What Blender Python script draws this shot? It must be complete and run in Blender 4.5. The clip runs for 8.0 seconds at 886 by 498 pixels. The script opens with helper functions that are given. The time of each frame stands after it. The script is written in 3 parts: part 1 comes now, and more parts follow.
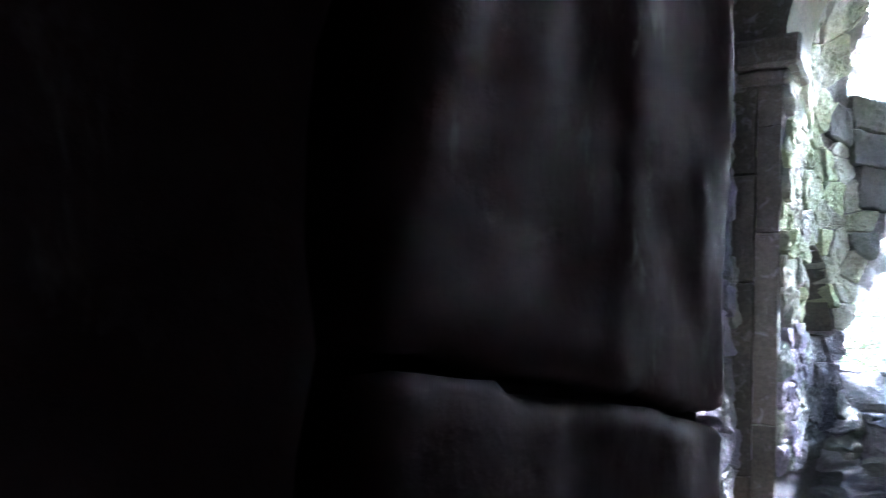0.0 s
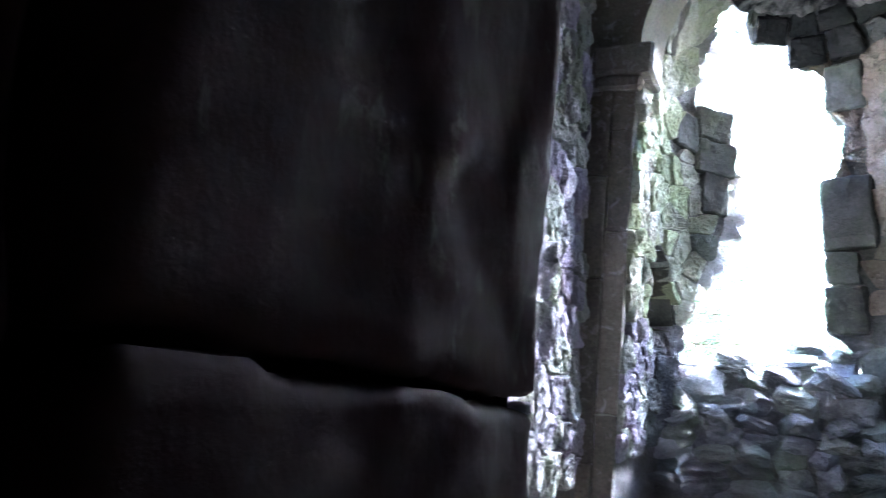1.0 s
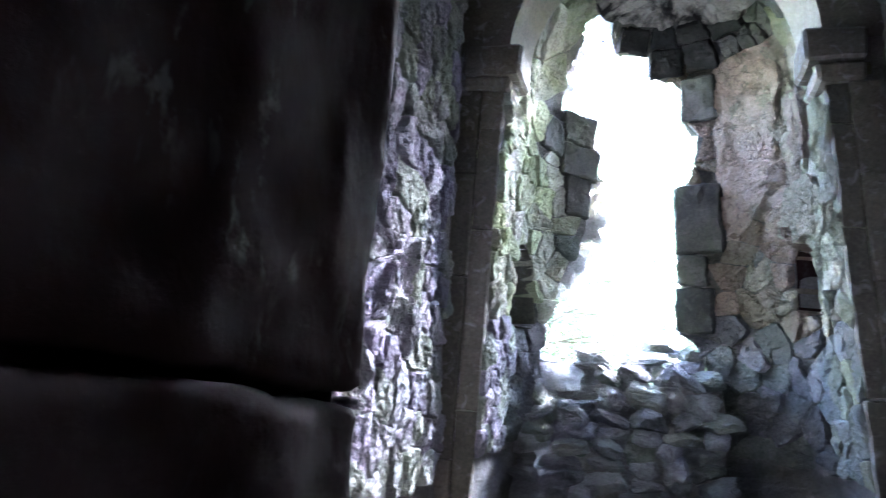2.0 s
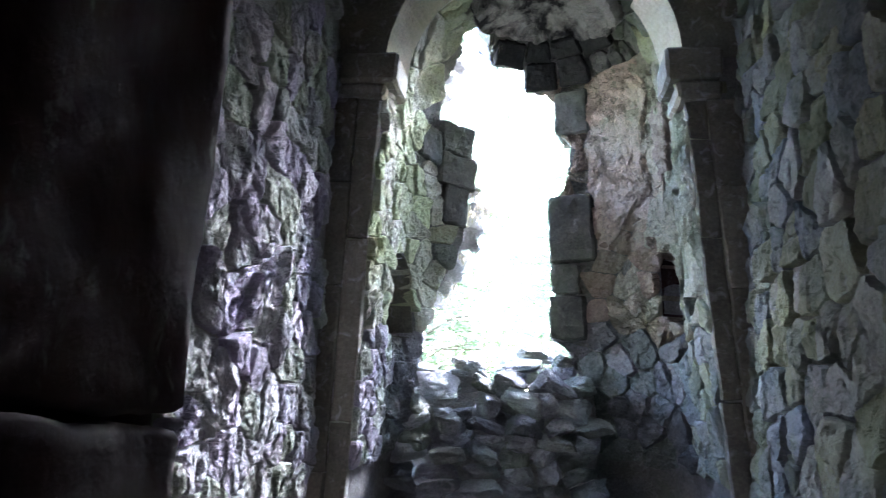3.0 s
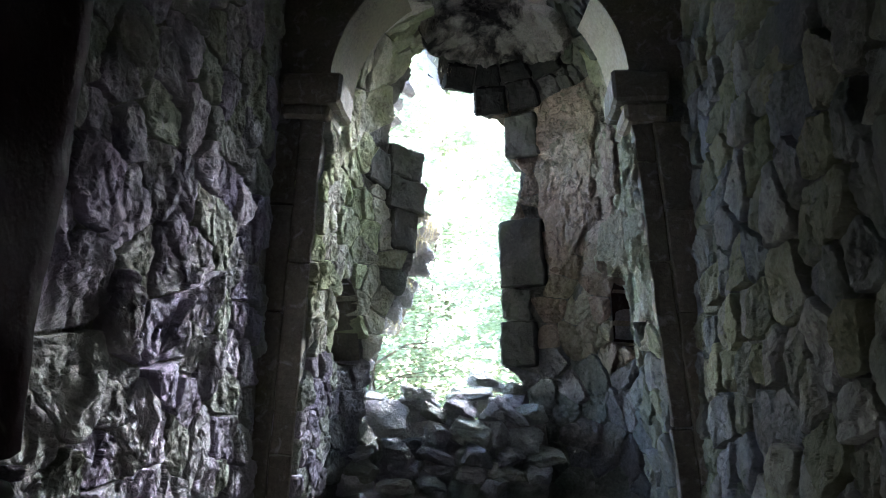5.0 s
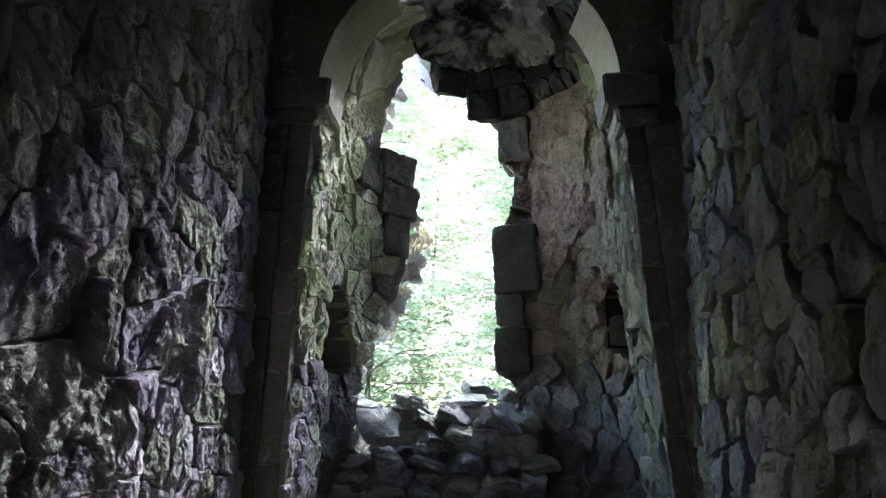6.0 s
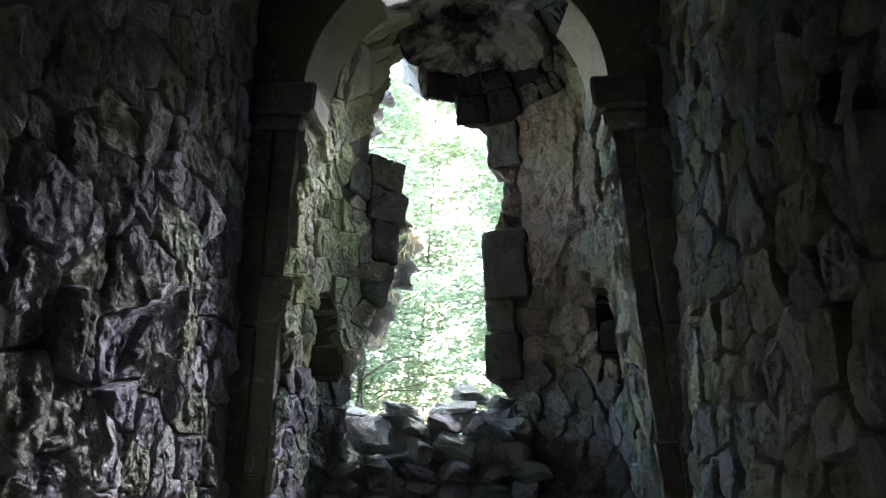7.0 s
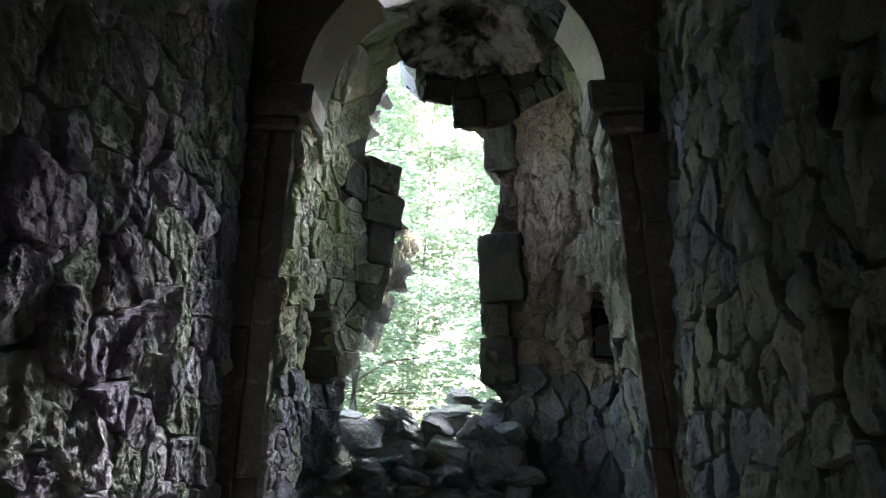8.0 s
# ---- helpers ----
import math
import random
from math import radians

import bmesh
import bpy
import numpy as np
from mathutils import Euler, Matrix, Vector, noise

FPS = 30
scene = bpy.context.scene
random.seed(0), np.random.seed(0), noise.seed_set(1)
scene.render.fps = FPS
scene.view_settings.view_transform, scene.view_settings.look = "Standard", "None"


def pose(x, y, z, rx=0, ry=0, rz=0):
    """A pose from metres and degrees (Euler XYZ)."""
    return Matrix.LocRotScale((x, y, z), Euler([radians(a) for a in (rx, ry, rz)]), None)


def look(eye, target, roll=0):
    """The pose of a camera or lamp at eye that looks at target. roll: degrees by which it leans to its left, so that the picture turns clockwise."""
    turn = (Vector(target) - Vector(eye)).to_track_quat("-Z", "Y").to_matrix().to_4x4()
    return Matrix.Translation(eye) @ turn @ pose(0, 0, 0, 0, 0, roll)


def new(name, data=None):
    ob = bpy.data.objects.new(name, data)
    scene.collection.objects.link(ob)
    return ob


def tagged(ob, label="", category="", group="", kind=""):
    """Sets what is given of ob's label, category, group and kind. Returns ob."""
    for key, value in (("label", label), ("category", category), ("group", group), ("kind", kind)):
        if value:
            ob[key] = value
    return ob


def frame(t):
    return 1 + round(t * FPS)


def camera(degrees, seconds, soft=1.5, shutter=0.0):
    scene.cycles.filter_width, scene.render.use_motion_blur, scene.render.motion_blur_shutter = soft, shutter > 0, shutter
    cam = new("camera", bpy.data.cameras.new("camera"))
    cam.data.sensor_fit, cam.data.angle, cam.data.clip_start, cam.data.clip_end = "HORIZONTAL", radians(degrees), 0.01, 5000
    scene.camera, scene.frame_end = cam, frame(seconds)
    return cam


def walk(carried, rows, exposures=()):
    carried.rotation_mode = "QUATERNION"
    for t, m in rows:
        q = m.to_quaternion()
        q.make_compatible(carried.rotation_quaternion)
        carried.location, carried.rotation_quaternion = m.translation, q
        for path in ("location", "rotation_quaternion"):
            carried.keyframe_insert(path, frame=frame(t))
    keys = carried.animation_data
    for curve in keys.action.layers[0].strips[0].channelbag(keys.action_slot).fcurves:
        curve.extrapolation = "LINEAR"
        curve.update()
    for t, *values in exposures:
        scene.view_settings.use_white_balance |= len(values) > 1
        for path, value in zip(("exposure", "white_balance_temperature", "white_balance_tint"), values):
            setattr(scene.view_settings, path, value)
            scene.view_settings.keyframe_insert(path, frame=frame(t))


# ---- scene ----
import collections

cam = camera(57.9, 8.0, soft=1.1, shutter=0.5)
PATH = [
    (0, (-0.068, -5.919, 1.751), (-1.166, -4.28, 2.081), 3.3),
    (0.5, (-0.035, -5.886, 1.749), (-0.998, -4.165, 2.081), 3.8),
    (1, (0.003, -5.861, 1.746), (-0.817, -4.067, 2.074), 3.7),
    (1.5, (0.04, -5.837, 1.748), (-0.642, -3.985, 2.076), 3.5),
    (2.8, (0.126, -5.741, 1.746), (-0.178, -3.798, 2.113), 2.9),
    (3, (0.146, -5.739, 1.766), (-0.112, -3.791, 2.139), 2.3),
    (3.5, (0.169, -5.691, 1.771), (-0.026, -3.74, 2.165), 2.0),
    (4, (0.187, -5.655, 1.776), (0.013, -3.706, 2.189), 2.4),
    (4.5, (0.204, -5.612, 1.779), (0.047, -3.665, 2.209), 1.7),
    (6, (0.305, -5.488, 1.803), (0.143, -3.547, 2.259), 1.3),
    (6.5, (0.338, -5.446, 1.811), (0.182, -3.507, 2.273), 1.0),
    (7, (0.356, -5.424, 1.815), (0.206, -3.486, 2.286), 0.8),
    (7.5, (0.361, -5.417, 1.817), (0.218, -3.481, 2.294), 0.8),
    (8, (0.354, -5.406, 1.816), (0.215, -3.469, 2.295), 1.3),
]
EXPOSURES = [(0, 7.0, 5400, 18), (1.0, 6.9, 5400, 18), (1.7, 6.72, 5450, 18), (3.0, 6.2, 5700, 15), (4.5, 5.45, 5950, 13), (6.0, 4.8, 6250, 9), (8.0, 4.33, 6400, 6)]
walk(cam, [(t, look(eye, target, roll)) for t, eye, target, roll in PATH], EXPOSURES)

# ---- daylight ----
SUN_DIR = Vector((0.06, 0.85, 0.54)).normalized()     # towards the sun
world = bpy.data.worlds.new("daylight")
scene.world = world
world.use_nodes = True
wn = world.node_tree.nodes
sky = wn.new("ShaderNodeTexSky")
sky.sky_type, sky.sun_disc = "NISHITA", False
sky.sun_elevation = math.asin(SUN_DIR.z)
sky.sun_rotation = math.atan2(SUN_DIR.x, SUN_DIR.y)
world.node_tree.links.new(sky.outputs[0], wn["Background"].inputs[0])
wn["Background"].inputs[1].default_value = 0.15
sun_data = bpy.data.lights.new("sun", "SUN")
sun_data.energy, sun_data.angle, sun_data.color = 4.6, radians(34), (0.93, 0.95, 1.0)   # behind thin cloud
sun = new("sun", sun_data)
sun.matrix_world = look(SUN_DIR * 40, (0, 0, 0))

# ---- plan ----
NORTH_X, SOUTH_X = -1.48, 1.53       # chancel walls where they meet the pilasters
DOOR_Y = -4.46                       # inner face of the door wall
JAMB_X = -0.40                       # passage side of the door jamb
VAULT_Z = 5.2
SPRING_Z, APSE_Y, APSE_R = 4.40, 1.0, 1.2
rng = random.Random(7)


# ---- materials ----
def stone_material(name, tones, growth=None, growth_amount=0.0, scale=1.0, bump=0.5, rough=0.97, dust=(0.5, 0.48, 0.5), spread=0.5, cracks=0.25, crack_size=9.0, relief=24.0, flakes=0.0):
    """Rough masonry: two tones by piece and by patch, fine grain, pits, and a growth of algae in patches; on the dome
    these patches are painted holes.
    """
    m = bpy.data.materials.new(name)
    m.use_nodes = True
    n, l = m.node_tree.nodes, m.node_tree.links
    bsdf = n["Principled BSDF"]
    geo, info = n.new("ShaderNodeNewGeometry"), n.new("ShaderNodeObjectInfo")

    def tex(size, detail=6.0, roughness=0.6, distort=0.0):
        t = n.new("ShaderNodeTexNoise")
        t.inputs["Scale"].default_value, t.inputs["Detail"].default_value = size * scale, detail
        t.inputs["Roughness"].default_value, t.inputs["Distortion"].default_value = roughness, distort
        l.new(geo.outputs["Position"], t.inputs["Vector"])
        return t.outputs["Fac"]

    def remap(sock, lo, hi, a=0.0, b=1.0):
        r = n.new("ShaderNodeMapRange")
        for i, v in enumerate((lo, hi, a, b), 1):
            r.inputs[i].default_value = v
        l.new(sock, r.inputs[0])
        return r.outputs[0]

    def mix(fac, a, b, mode="MIX"):
        x = n.new("ShaderNodeMix")
        x.data_type, x.blend_type = "RGBA", mode
        for sock, v in ((x.inputs["Factor"], fac), (x.inputs[6], a), (x.inputs[7], b)):
            if isinstance(v, bpy.types.NodeSocket):
                l.new(v, sock)
            else:
                sock.default_value = v if isinstance(v, float) else (*v, 1)
        return x.outputs[2]

    add = n.new("ShaderNodeMath")
    add.operation = "ADD"
    l.new(remap(info.outputs["Random"], 0, 1, -spread, spread), add.inputs[0])
    l.new(remap(tex(2.3), 0.35, 0.65), add.inputs[1])
    col = mix(remap(add.outputs[0], 0.1, 0.9), tones[0], tones[1])
    if len(tones) > 2:
        turn = n.new("ShaderNodeMath")
        turn.operation, turn.inputs[1].default_value = "MULTIPLY", 23.7
        l.new(info.outputs["Random"], turn.inputs[0])
        part_of = n.new("ShaderNodeMath")
        part_of.operation = "FRACT"
        l.new(turn.outputs[0], part_of.inputs[0])
        col = mix(remap(part_of.outputs[0], 0.45, 0.8), col, tones[2])
    grain = tex(38, 8, 0.7)
    col = mix(0.75, col, mix(remap(grain, 0.3, 0.7), (0.62, 0.62, 0.64), (1.3, 1.3, 1.28)), "MULTIPLY")
    col = mix(remap(tex(9, 4, 0.6, 1.2), 0.56, 0.72, 0, 0.55), col, dust)
    vary = n.new("ShaderNodeMath")
    vary.operation, vary.inputs[1].default_value = "MULTIPLY", 7.3
    l.new(info.outputs["Random"], vary.inputs[0])
    fract = n.new("ShaderNodeMath")
    fract.operation = "FRACT"
    l.new(vary.outputs[0], fract.inputs[0])
    bright = n.new("ShaderNodeCombineColor")
    for i in range(3):
        l.new(remap(fract.outputs[0], 0, 1, 0.7, 1.25), bright.inputs[i])
    col = mix(1.0, col, bright.outputs[0], "MULTIPLY")
    if growth:
        col = mix(remap(tex(1.4, 7, 0.65, 0.6), 0.46, 0.66, 0, growth_amount), col, growth)
    drift = n.new("ShaderNodeTexNoise")
    drift.inputs["Scale"].default_value, drift.inputs["Detail"].default_value = 7 * scale, 4
    l.new(geo.outputs["Position"], drift.inputs["Vector"])
    crack = n.new("ShaderNodeTexVoronoi")
    crack.feature = "DISTANCE_TO_EDGE"
    crack.inputs["Scale"].default_value = crack_size * scale
    l.new(mix(0.35, geo.outputs["Position"], drift.outputs["Color"], "ADD"), crack.inputs["Vector"])
    if cracks:
        line = n.new("ShaderNodeMath")
        line.operation = "MULTIPLY"
        l.new(remap(crack.outputs["Distance"], 0.0, 0.04, min(0.85, cracks * 1.2), 0.0), line.inputs[0])
        l.new(remap(tex(3.5, 3), 0.46, 0.58), line.inputs[1])
        col = mix(line.outputs[0], col, (0.05, 0.045, 0.04))
    l.new(col, bsdf.inputs["Base Color"])
    bsdf.inputs["Roughness"].default_value = rough
    bsdf.inputs["Specular IOR Level"].default_value = 0.12
    height = n.new("ShaderNodeMath")
    height.operation = "MULTIPLY_ADD"
    l.new(remap(crack.outputs["Distance"], 0.0, 0.06), height.inputs[0])
    height.inputs[1].default_value = cracks
    l.new(tex(relief, 9, 0.74, 0.4), height.inputs[2])
    top = height.outputs[0]
    if flakes:                               # small broken flakes, each at its own level
        chip, level = n.new("ShaderNodeTexVoronoi"), n.new("ShaderNodeMath")
        chip.inputs["Scale"].default_value = 21 * scale
        l.new(mix(0.25, geo.outputs["Position"], drift.outputs["Color"], "ADD"), chip.inputs["Vector"])
        split = n.new("ShaderNodeSeparateColor")
        l.new(chip.outputs["Color"], split.inputs[0])
        level.operation, level.inputs[1].default_value = "MULTIPLY_ADD", flakes * 2
        l.new(split.outputs[0], level.inputs[0])
        l.new(top, level.inputs[2])
        top = level.outputs[0]
    b = n.new("ShaderNodeBump")
    b.inputs["Strength"].default_value, b.inputs["Distance"].default_value = bump, 0.1
    l.new(top, b.inputs["Height"])
    l.new(b.outputs[0], bsdf.inputs["Normal"])
    return m


def shaded_soot_material(name):
    """Sooty stone with shade put into its colour: brown-black, with drifts of greyer bare stone and small ragged pale
    flakes.
    """
    m = bpy.data.materials.new(name)
    m.use_nodes = True
    n, l = m.node_tree.nodes, m.node_tree.links
    bsdf, geo = n["Principled BSDF"], n.new("ShaderNodeNewGeometry")

    def tex(size, stretch, detail, lo, hi, a=0.0, b=1.0, distort=0.0):
        place, t, r = n.new("ShaderNodeMapping"), n.new("ShaderNodeTexNoise"), n.new("ShaderNodeMapRange")
        place.inputs["Scale"].default_value = (size, size, size * stretch)
        l.new(geo.outputs["Position"], place.inputs["Vector"])
        l.new(place.outputs[0], t.inputs["Vector"])
        t.inputs["Scale"].default_value, t.inputs["Detail"].default_value, t.inputs["Roughness"].default_value = 1.0, detail, 0.68
        t.inputs["Distortion"].default_value = distort
        for i, v in enumerate((lo, hi, a, b), 1):
            r.inputs[i].default_value = v
        l.new(t.outputs["Fac"], r.inputs[0])
        return r.outputs[0]

    def mix(fac, a, b):
        x = n.new("ShaderNodeMix")
        x.data_type = "RGBA"
        for sock, v in ((x.inputs["Factor"], fac), (x.inputs[6], a), (x.inputs[7], b)):
            if isinstance(v, bpy.types.NodeSocket):
                l.new(v, sock)
            else:
                sock.default_value = (*v, 1)
        return x.outputs[2]

    def times(a, b):
        x = n.new("ShaderNodeMath")
        x.operation = "MULTIPLY"
        l.new(a, x.inputs[0])
        l.new(b, x.inputs[1])
        return x.outputs[0]

    # base tones kept near-black to carry the doorway's shade
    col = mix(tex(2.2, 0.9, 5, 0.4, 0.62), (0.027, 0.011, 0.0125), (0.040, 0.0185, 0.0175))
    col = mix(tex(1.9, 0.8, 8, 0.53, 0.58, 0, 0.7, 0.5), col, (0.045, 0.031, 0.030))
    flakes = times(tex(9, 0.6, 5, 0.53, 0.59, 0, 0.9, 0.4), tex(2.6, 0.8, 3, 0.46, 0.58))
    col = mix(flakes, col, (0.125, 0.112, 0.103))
    l.new(col, bsdf.inputs["Base Color"])
    bsdf.inputs["Roughness"].default_value = 0.9
    bsdf.inputs["Specular IOR Level"].default_value = 0.2
    add = n.new("ShaderNodeMath")
    add.operation = "MULTIPLY_ADD"
    l.new(flakes, add.inputs[0])
    add.inputs[1].default_value = 0.25
    l.new(tex(14, 0.9, 7, 0.0, 1.0), add.inputs[2])
    b = n.new("ShaderNodeBump")
    b.inputs["Strength"].default_value, b.inputs["Distance"].default_value = 0.16, 0.05
    l.new(add.outputs[0], b.inputs["Height"])
    l.new(b.outputs[0], bsdf.inputs["Normal"])
    return m


def leaf_material(name, tone_a, tone_b):
    m = bpy.data.materials.new(name)
    m.use_nodes = True
    n, l = m.node_tree.nodes, m.node_tree.links
    out = n["Material Output"]
    geo, ramp = n.new("ShaderNodeNewGeometry"), n.new("ShaderNodeMix")
    ramp.data_type = "RGBA"
    ramp.inputs[6].default_value, ramp.inputs[7].default_value = (*tone_a, 1), (*tone_b, 1)
    l.new(geo.outputs["Random Per Island"], ramp.inputs["Factor"])
    bsdf = n["Principled BSDF"]
    bsdf.inputs["Roughness"].default_value = 0.45
    l.new(ramp.outputs[2], bsdf.inputs["Base Color"])
    trans, blend = n.new("ShaderNodeBsdfTranslucent"), n.new("ShaderNodeMixShader")
    l.new(ramp.outputs[2], trans.inputs["Color"])
    blend.inputs[0].default_value = 0.55
    l.new(bsdf.outputs[0], blend.inputs[1])
    l.new(trans.outputs[0], blend.inputs[2])
    l.new(blend.outputs[0], out.inputs["Surface"])
    return m


ALGAE = (0.20, 0.24, 0.10)
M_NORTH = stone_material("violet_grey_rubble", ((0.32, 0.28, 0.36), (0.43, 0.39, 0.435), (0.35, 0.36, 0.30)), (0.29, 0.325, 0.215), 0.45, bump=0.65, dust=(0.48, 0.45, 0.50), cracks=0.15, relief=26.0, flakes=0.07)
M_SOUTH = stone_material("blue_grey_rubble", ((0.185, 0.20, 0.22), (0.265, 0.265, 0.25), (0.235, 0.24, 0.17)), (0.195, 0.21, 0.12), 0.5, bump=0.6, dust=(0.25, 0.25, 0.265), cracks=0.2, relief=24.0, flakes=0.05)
M_APSE_N = stone_material("algae_stained_stone", ((0.38, 0.37, 0.29), (0.50, 0.47, 0.41), (0.36, 0.38, 0.24)), (0.30, 0.34, 0.15), 0.6, bump=0.5, dust=(0.45, 0.46, 0.36), cracks=0.3)
M_APSE_S = stone_material("ochre_plastered_stone", ((0.35, 0.25, 0.20), (0.42, 0.33, 0.27), (0.37, 0.33, 0.25)), (0.34, 0.33, 0.21), 0.4, bump=1.2, dust=(0.42, 0.33, 0.29), cracks=0.3, crack_size=4.0, relief=14.0)
# olive stone, paler to include light from the hole
M_APSE_LIT_OLIVE = stone_material("pale_olive_stone", ((0.46, 0.45, 0.34), (0.56, 0.53, 0.43), (0.42, 0.43, 0.30)), (0.36, 0.39, 0.20), 0.6, bump=0.9, dust=(0.55, 0.53, 0.46), cracks=0.3)
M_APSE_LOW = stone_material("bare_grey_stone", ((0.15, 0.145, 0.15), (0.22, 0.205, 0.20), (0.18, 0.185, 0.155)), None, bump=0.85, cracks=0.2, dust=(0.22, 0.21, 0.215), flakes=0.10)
M_BLOCK = stone_material("dressed_tuff", ((0.16, 0.147, 0.122), (0.22, 0.20, 0.165)), None, bump=0.25, spread=0.4)
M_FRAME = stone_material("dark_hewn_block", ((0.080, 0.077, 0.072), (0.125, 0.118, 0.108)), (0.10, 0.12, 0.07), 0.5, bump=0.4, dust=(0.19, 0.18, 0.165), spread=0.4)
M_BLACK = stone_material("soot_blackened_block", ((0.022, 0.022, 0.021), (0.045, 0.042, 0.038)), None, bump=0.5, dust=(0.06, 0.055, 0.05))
M_RUBBLE = stone_material("loose_grey_stone", ((0.20, 0.19, 0.20), (0.32, 0.305, 0.315), (0.24, 0.24, 0.21)), (0.27, 0.33, 0.22), 0.4, bump=0.8, cracks=0.15, relief=30.0, dust=(0.36, 0.35, 0.38), flakes=0.06)
M_SHADE_SOOT = shaded_soot_material("sooty_stone")
M_MORTAR = stone_material("dark_lime_mortar", ((0.20, 0.185, 0.175), (0.29, 0.27, 0.25)), (0.2, 0.22, 0.14), 0.4, bump=1.0, dust=(0.35, 0.33, 0.3))
M_CORE = stone_material("broken_lime_core", ((0.42, 0.40, 0.40), (0.55, 0.52, 0.5)), None, bump=1.0)
# pale tone for unseen surfaces, chosen to bounce fill light
M_BOUNCE = stone_material("old_limewash", ((0.55, 0.53, 0.49), (0.68, 0.66, 0.62)), None, bump=0.6)
M_SOFFIT = stone_material("smooth_limestone", ((0.37, 0.32, 0.25), (0.45, 0.395, 0.31)), (0.31, 0.31, 0.18), 0.6, bump=0.2, spread=0.2, dust=(0.46, 0.42, 0.35))
# near-black patches paint the shaded holes in the plaster
M_DOME = stone_material("sooted_lime_plaster", ((0.44, 0.39, 0.35), (0.54, 0.49, 0.44)), (0.03, 0.027, 0.027), 1.4, scale=1.9, bump=0.8, cracks=0.2, crack_size=3.0)
M_EARTH = stone_material("trodden_earth_floor", ((0.11, 0.10, 0.08), (0.17, 0.15, 0.13)), None, bump=0.8, dust=(0.22, 0.20, 0.18))
M_FOREST = stone_material("forest_floor", ((0.07, 0.09, 0.03), (0.15, 0.13, 0.07)), (0.08, 0.14, 0.03), 0.8, scale=0.4)
M_BARK = stone_material("grey_brown_bark", ((0.24, 0.19, 0.14), (0.38, 0.31, 0.23)), None, scale=2.0, bump=1.0)
M_STRAW = leaf_material("dry_straw", (0.42, 0.36, 0.22), (0.55, 0.50, 0.34))
M_LEAF = leaf_material("young_green_leaf", (0.20, 0.255, 0.13), (0.37, 0.42, 0.265))


# ---- mesh helpers ----
def mesh_of(name, verts, faces, material, smooth=False):
    me = bpy.data.meshes.new(name)
    me.from_pydata([tuple(v) for v in verts], [], faces)
    me.materials.append(material)
    if smooth:
        me.polygons.foreach_set("use_smooth", [True] * len(me.polygons))
    me.update()
    return me


def part(name, me, parent=None, at=None, label=""):
    """Links a mesh as one object, under a thing if one is given."""
    ob = new(name, me)
    if at is not None:
        ob.location = at
    if parent is not None:
        ob.parent = parent
    if label:
        ob["label"] = label
    return ob


def rough(p, size, amount):
    """A displacement with broken facets, in metres."""
    q = Vector(p) * size
    return noise.noise_vector(q) * amount + noise.noise_vector(q * 2.7) * (amount * 0.45)


def block_mesh(name, corners, material, cuts=3, wear=0.012, seed=0.0, bevel=0.02):
    """A hewn block from eight corners (bottom four, top four, each counter-clockwise from above), with worn edges and uneven faces."""
    bm = bmesh.new()
    vs = [bm.verts.new(c) for c in corners]
    for f in ((3, 2, 1, 0), (4, 5, 6, 7), (0, 1, 5, 4), (1, 2, 6, 5), (2, 3, 7, 6), (3, 0, 4, 7)):
        bm.faces.new([vs[i] for i in f])
    if bevel:
        bmesh.ops.bevel(bm, geom=bm.edges[:], offset=bevel, segments=1, affect="EDGES", profile=0.6)
    bmesh.ops.triangulate(bm, faces=[f for f in bm.faces if len(f.verts) > 4])
    bmesh.ops.subdivide_edges(bm, edges=[e for e in bm.edges if e.calc_length() > 0.09], cuts=cuts, use_grid_fill=True)
    shift = Vector((seed * 3.7, seed * 1.9, seed * 5.3))
    for v in bm.verts:
        v.co += rough(v.co + shift, 4.5, wear) + rough(v.co + shift, 19, wear * 0.4)
    bmesh.ops.triangulate(bm, faces=bm.faces[:])
    bmesh.ops.recalc_face_normals(bm, faces=bm.faces[:])
    me = bpy.data.meshes.new(name)
    bm.to_mesh(me)
    bm.free()
    me.materials.append(material)
    return me


def box(x0, x1, y0, y1, z0, z1):
    return [(x0, y0, z0), (x1, y0, z0), (x1, y1, z0), (x0, y1, z0), (x0, y0, z1), (x1, y0, z1), (x1, y1, z1), (x0, y1, z1)]


def centred(me):
    """Moves a mesh's origin to the middle of its underside; gives that place."""
    co = np.empty(len(me.vertices) * 3)
    me.vertices.foreach_get("co", co)
    co = co.reshape(-1, 3)
    c = np.array([*((co.min(0) + co.max(0)) / 2)[:2], co.min(0)[2]])
    me.vertices.foreach_set("co", (co - c).ravel())
    me.update()
    return Vector(c)


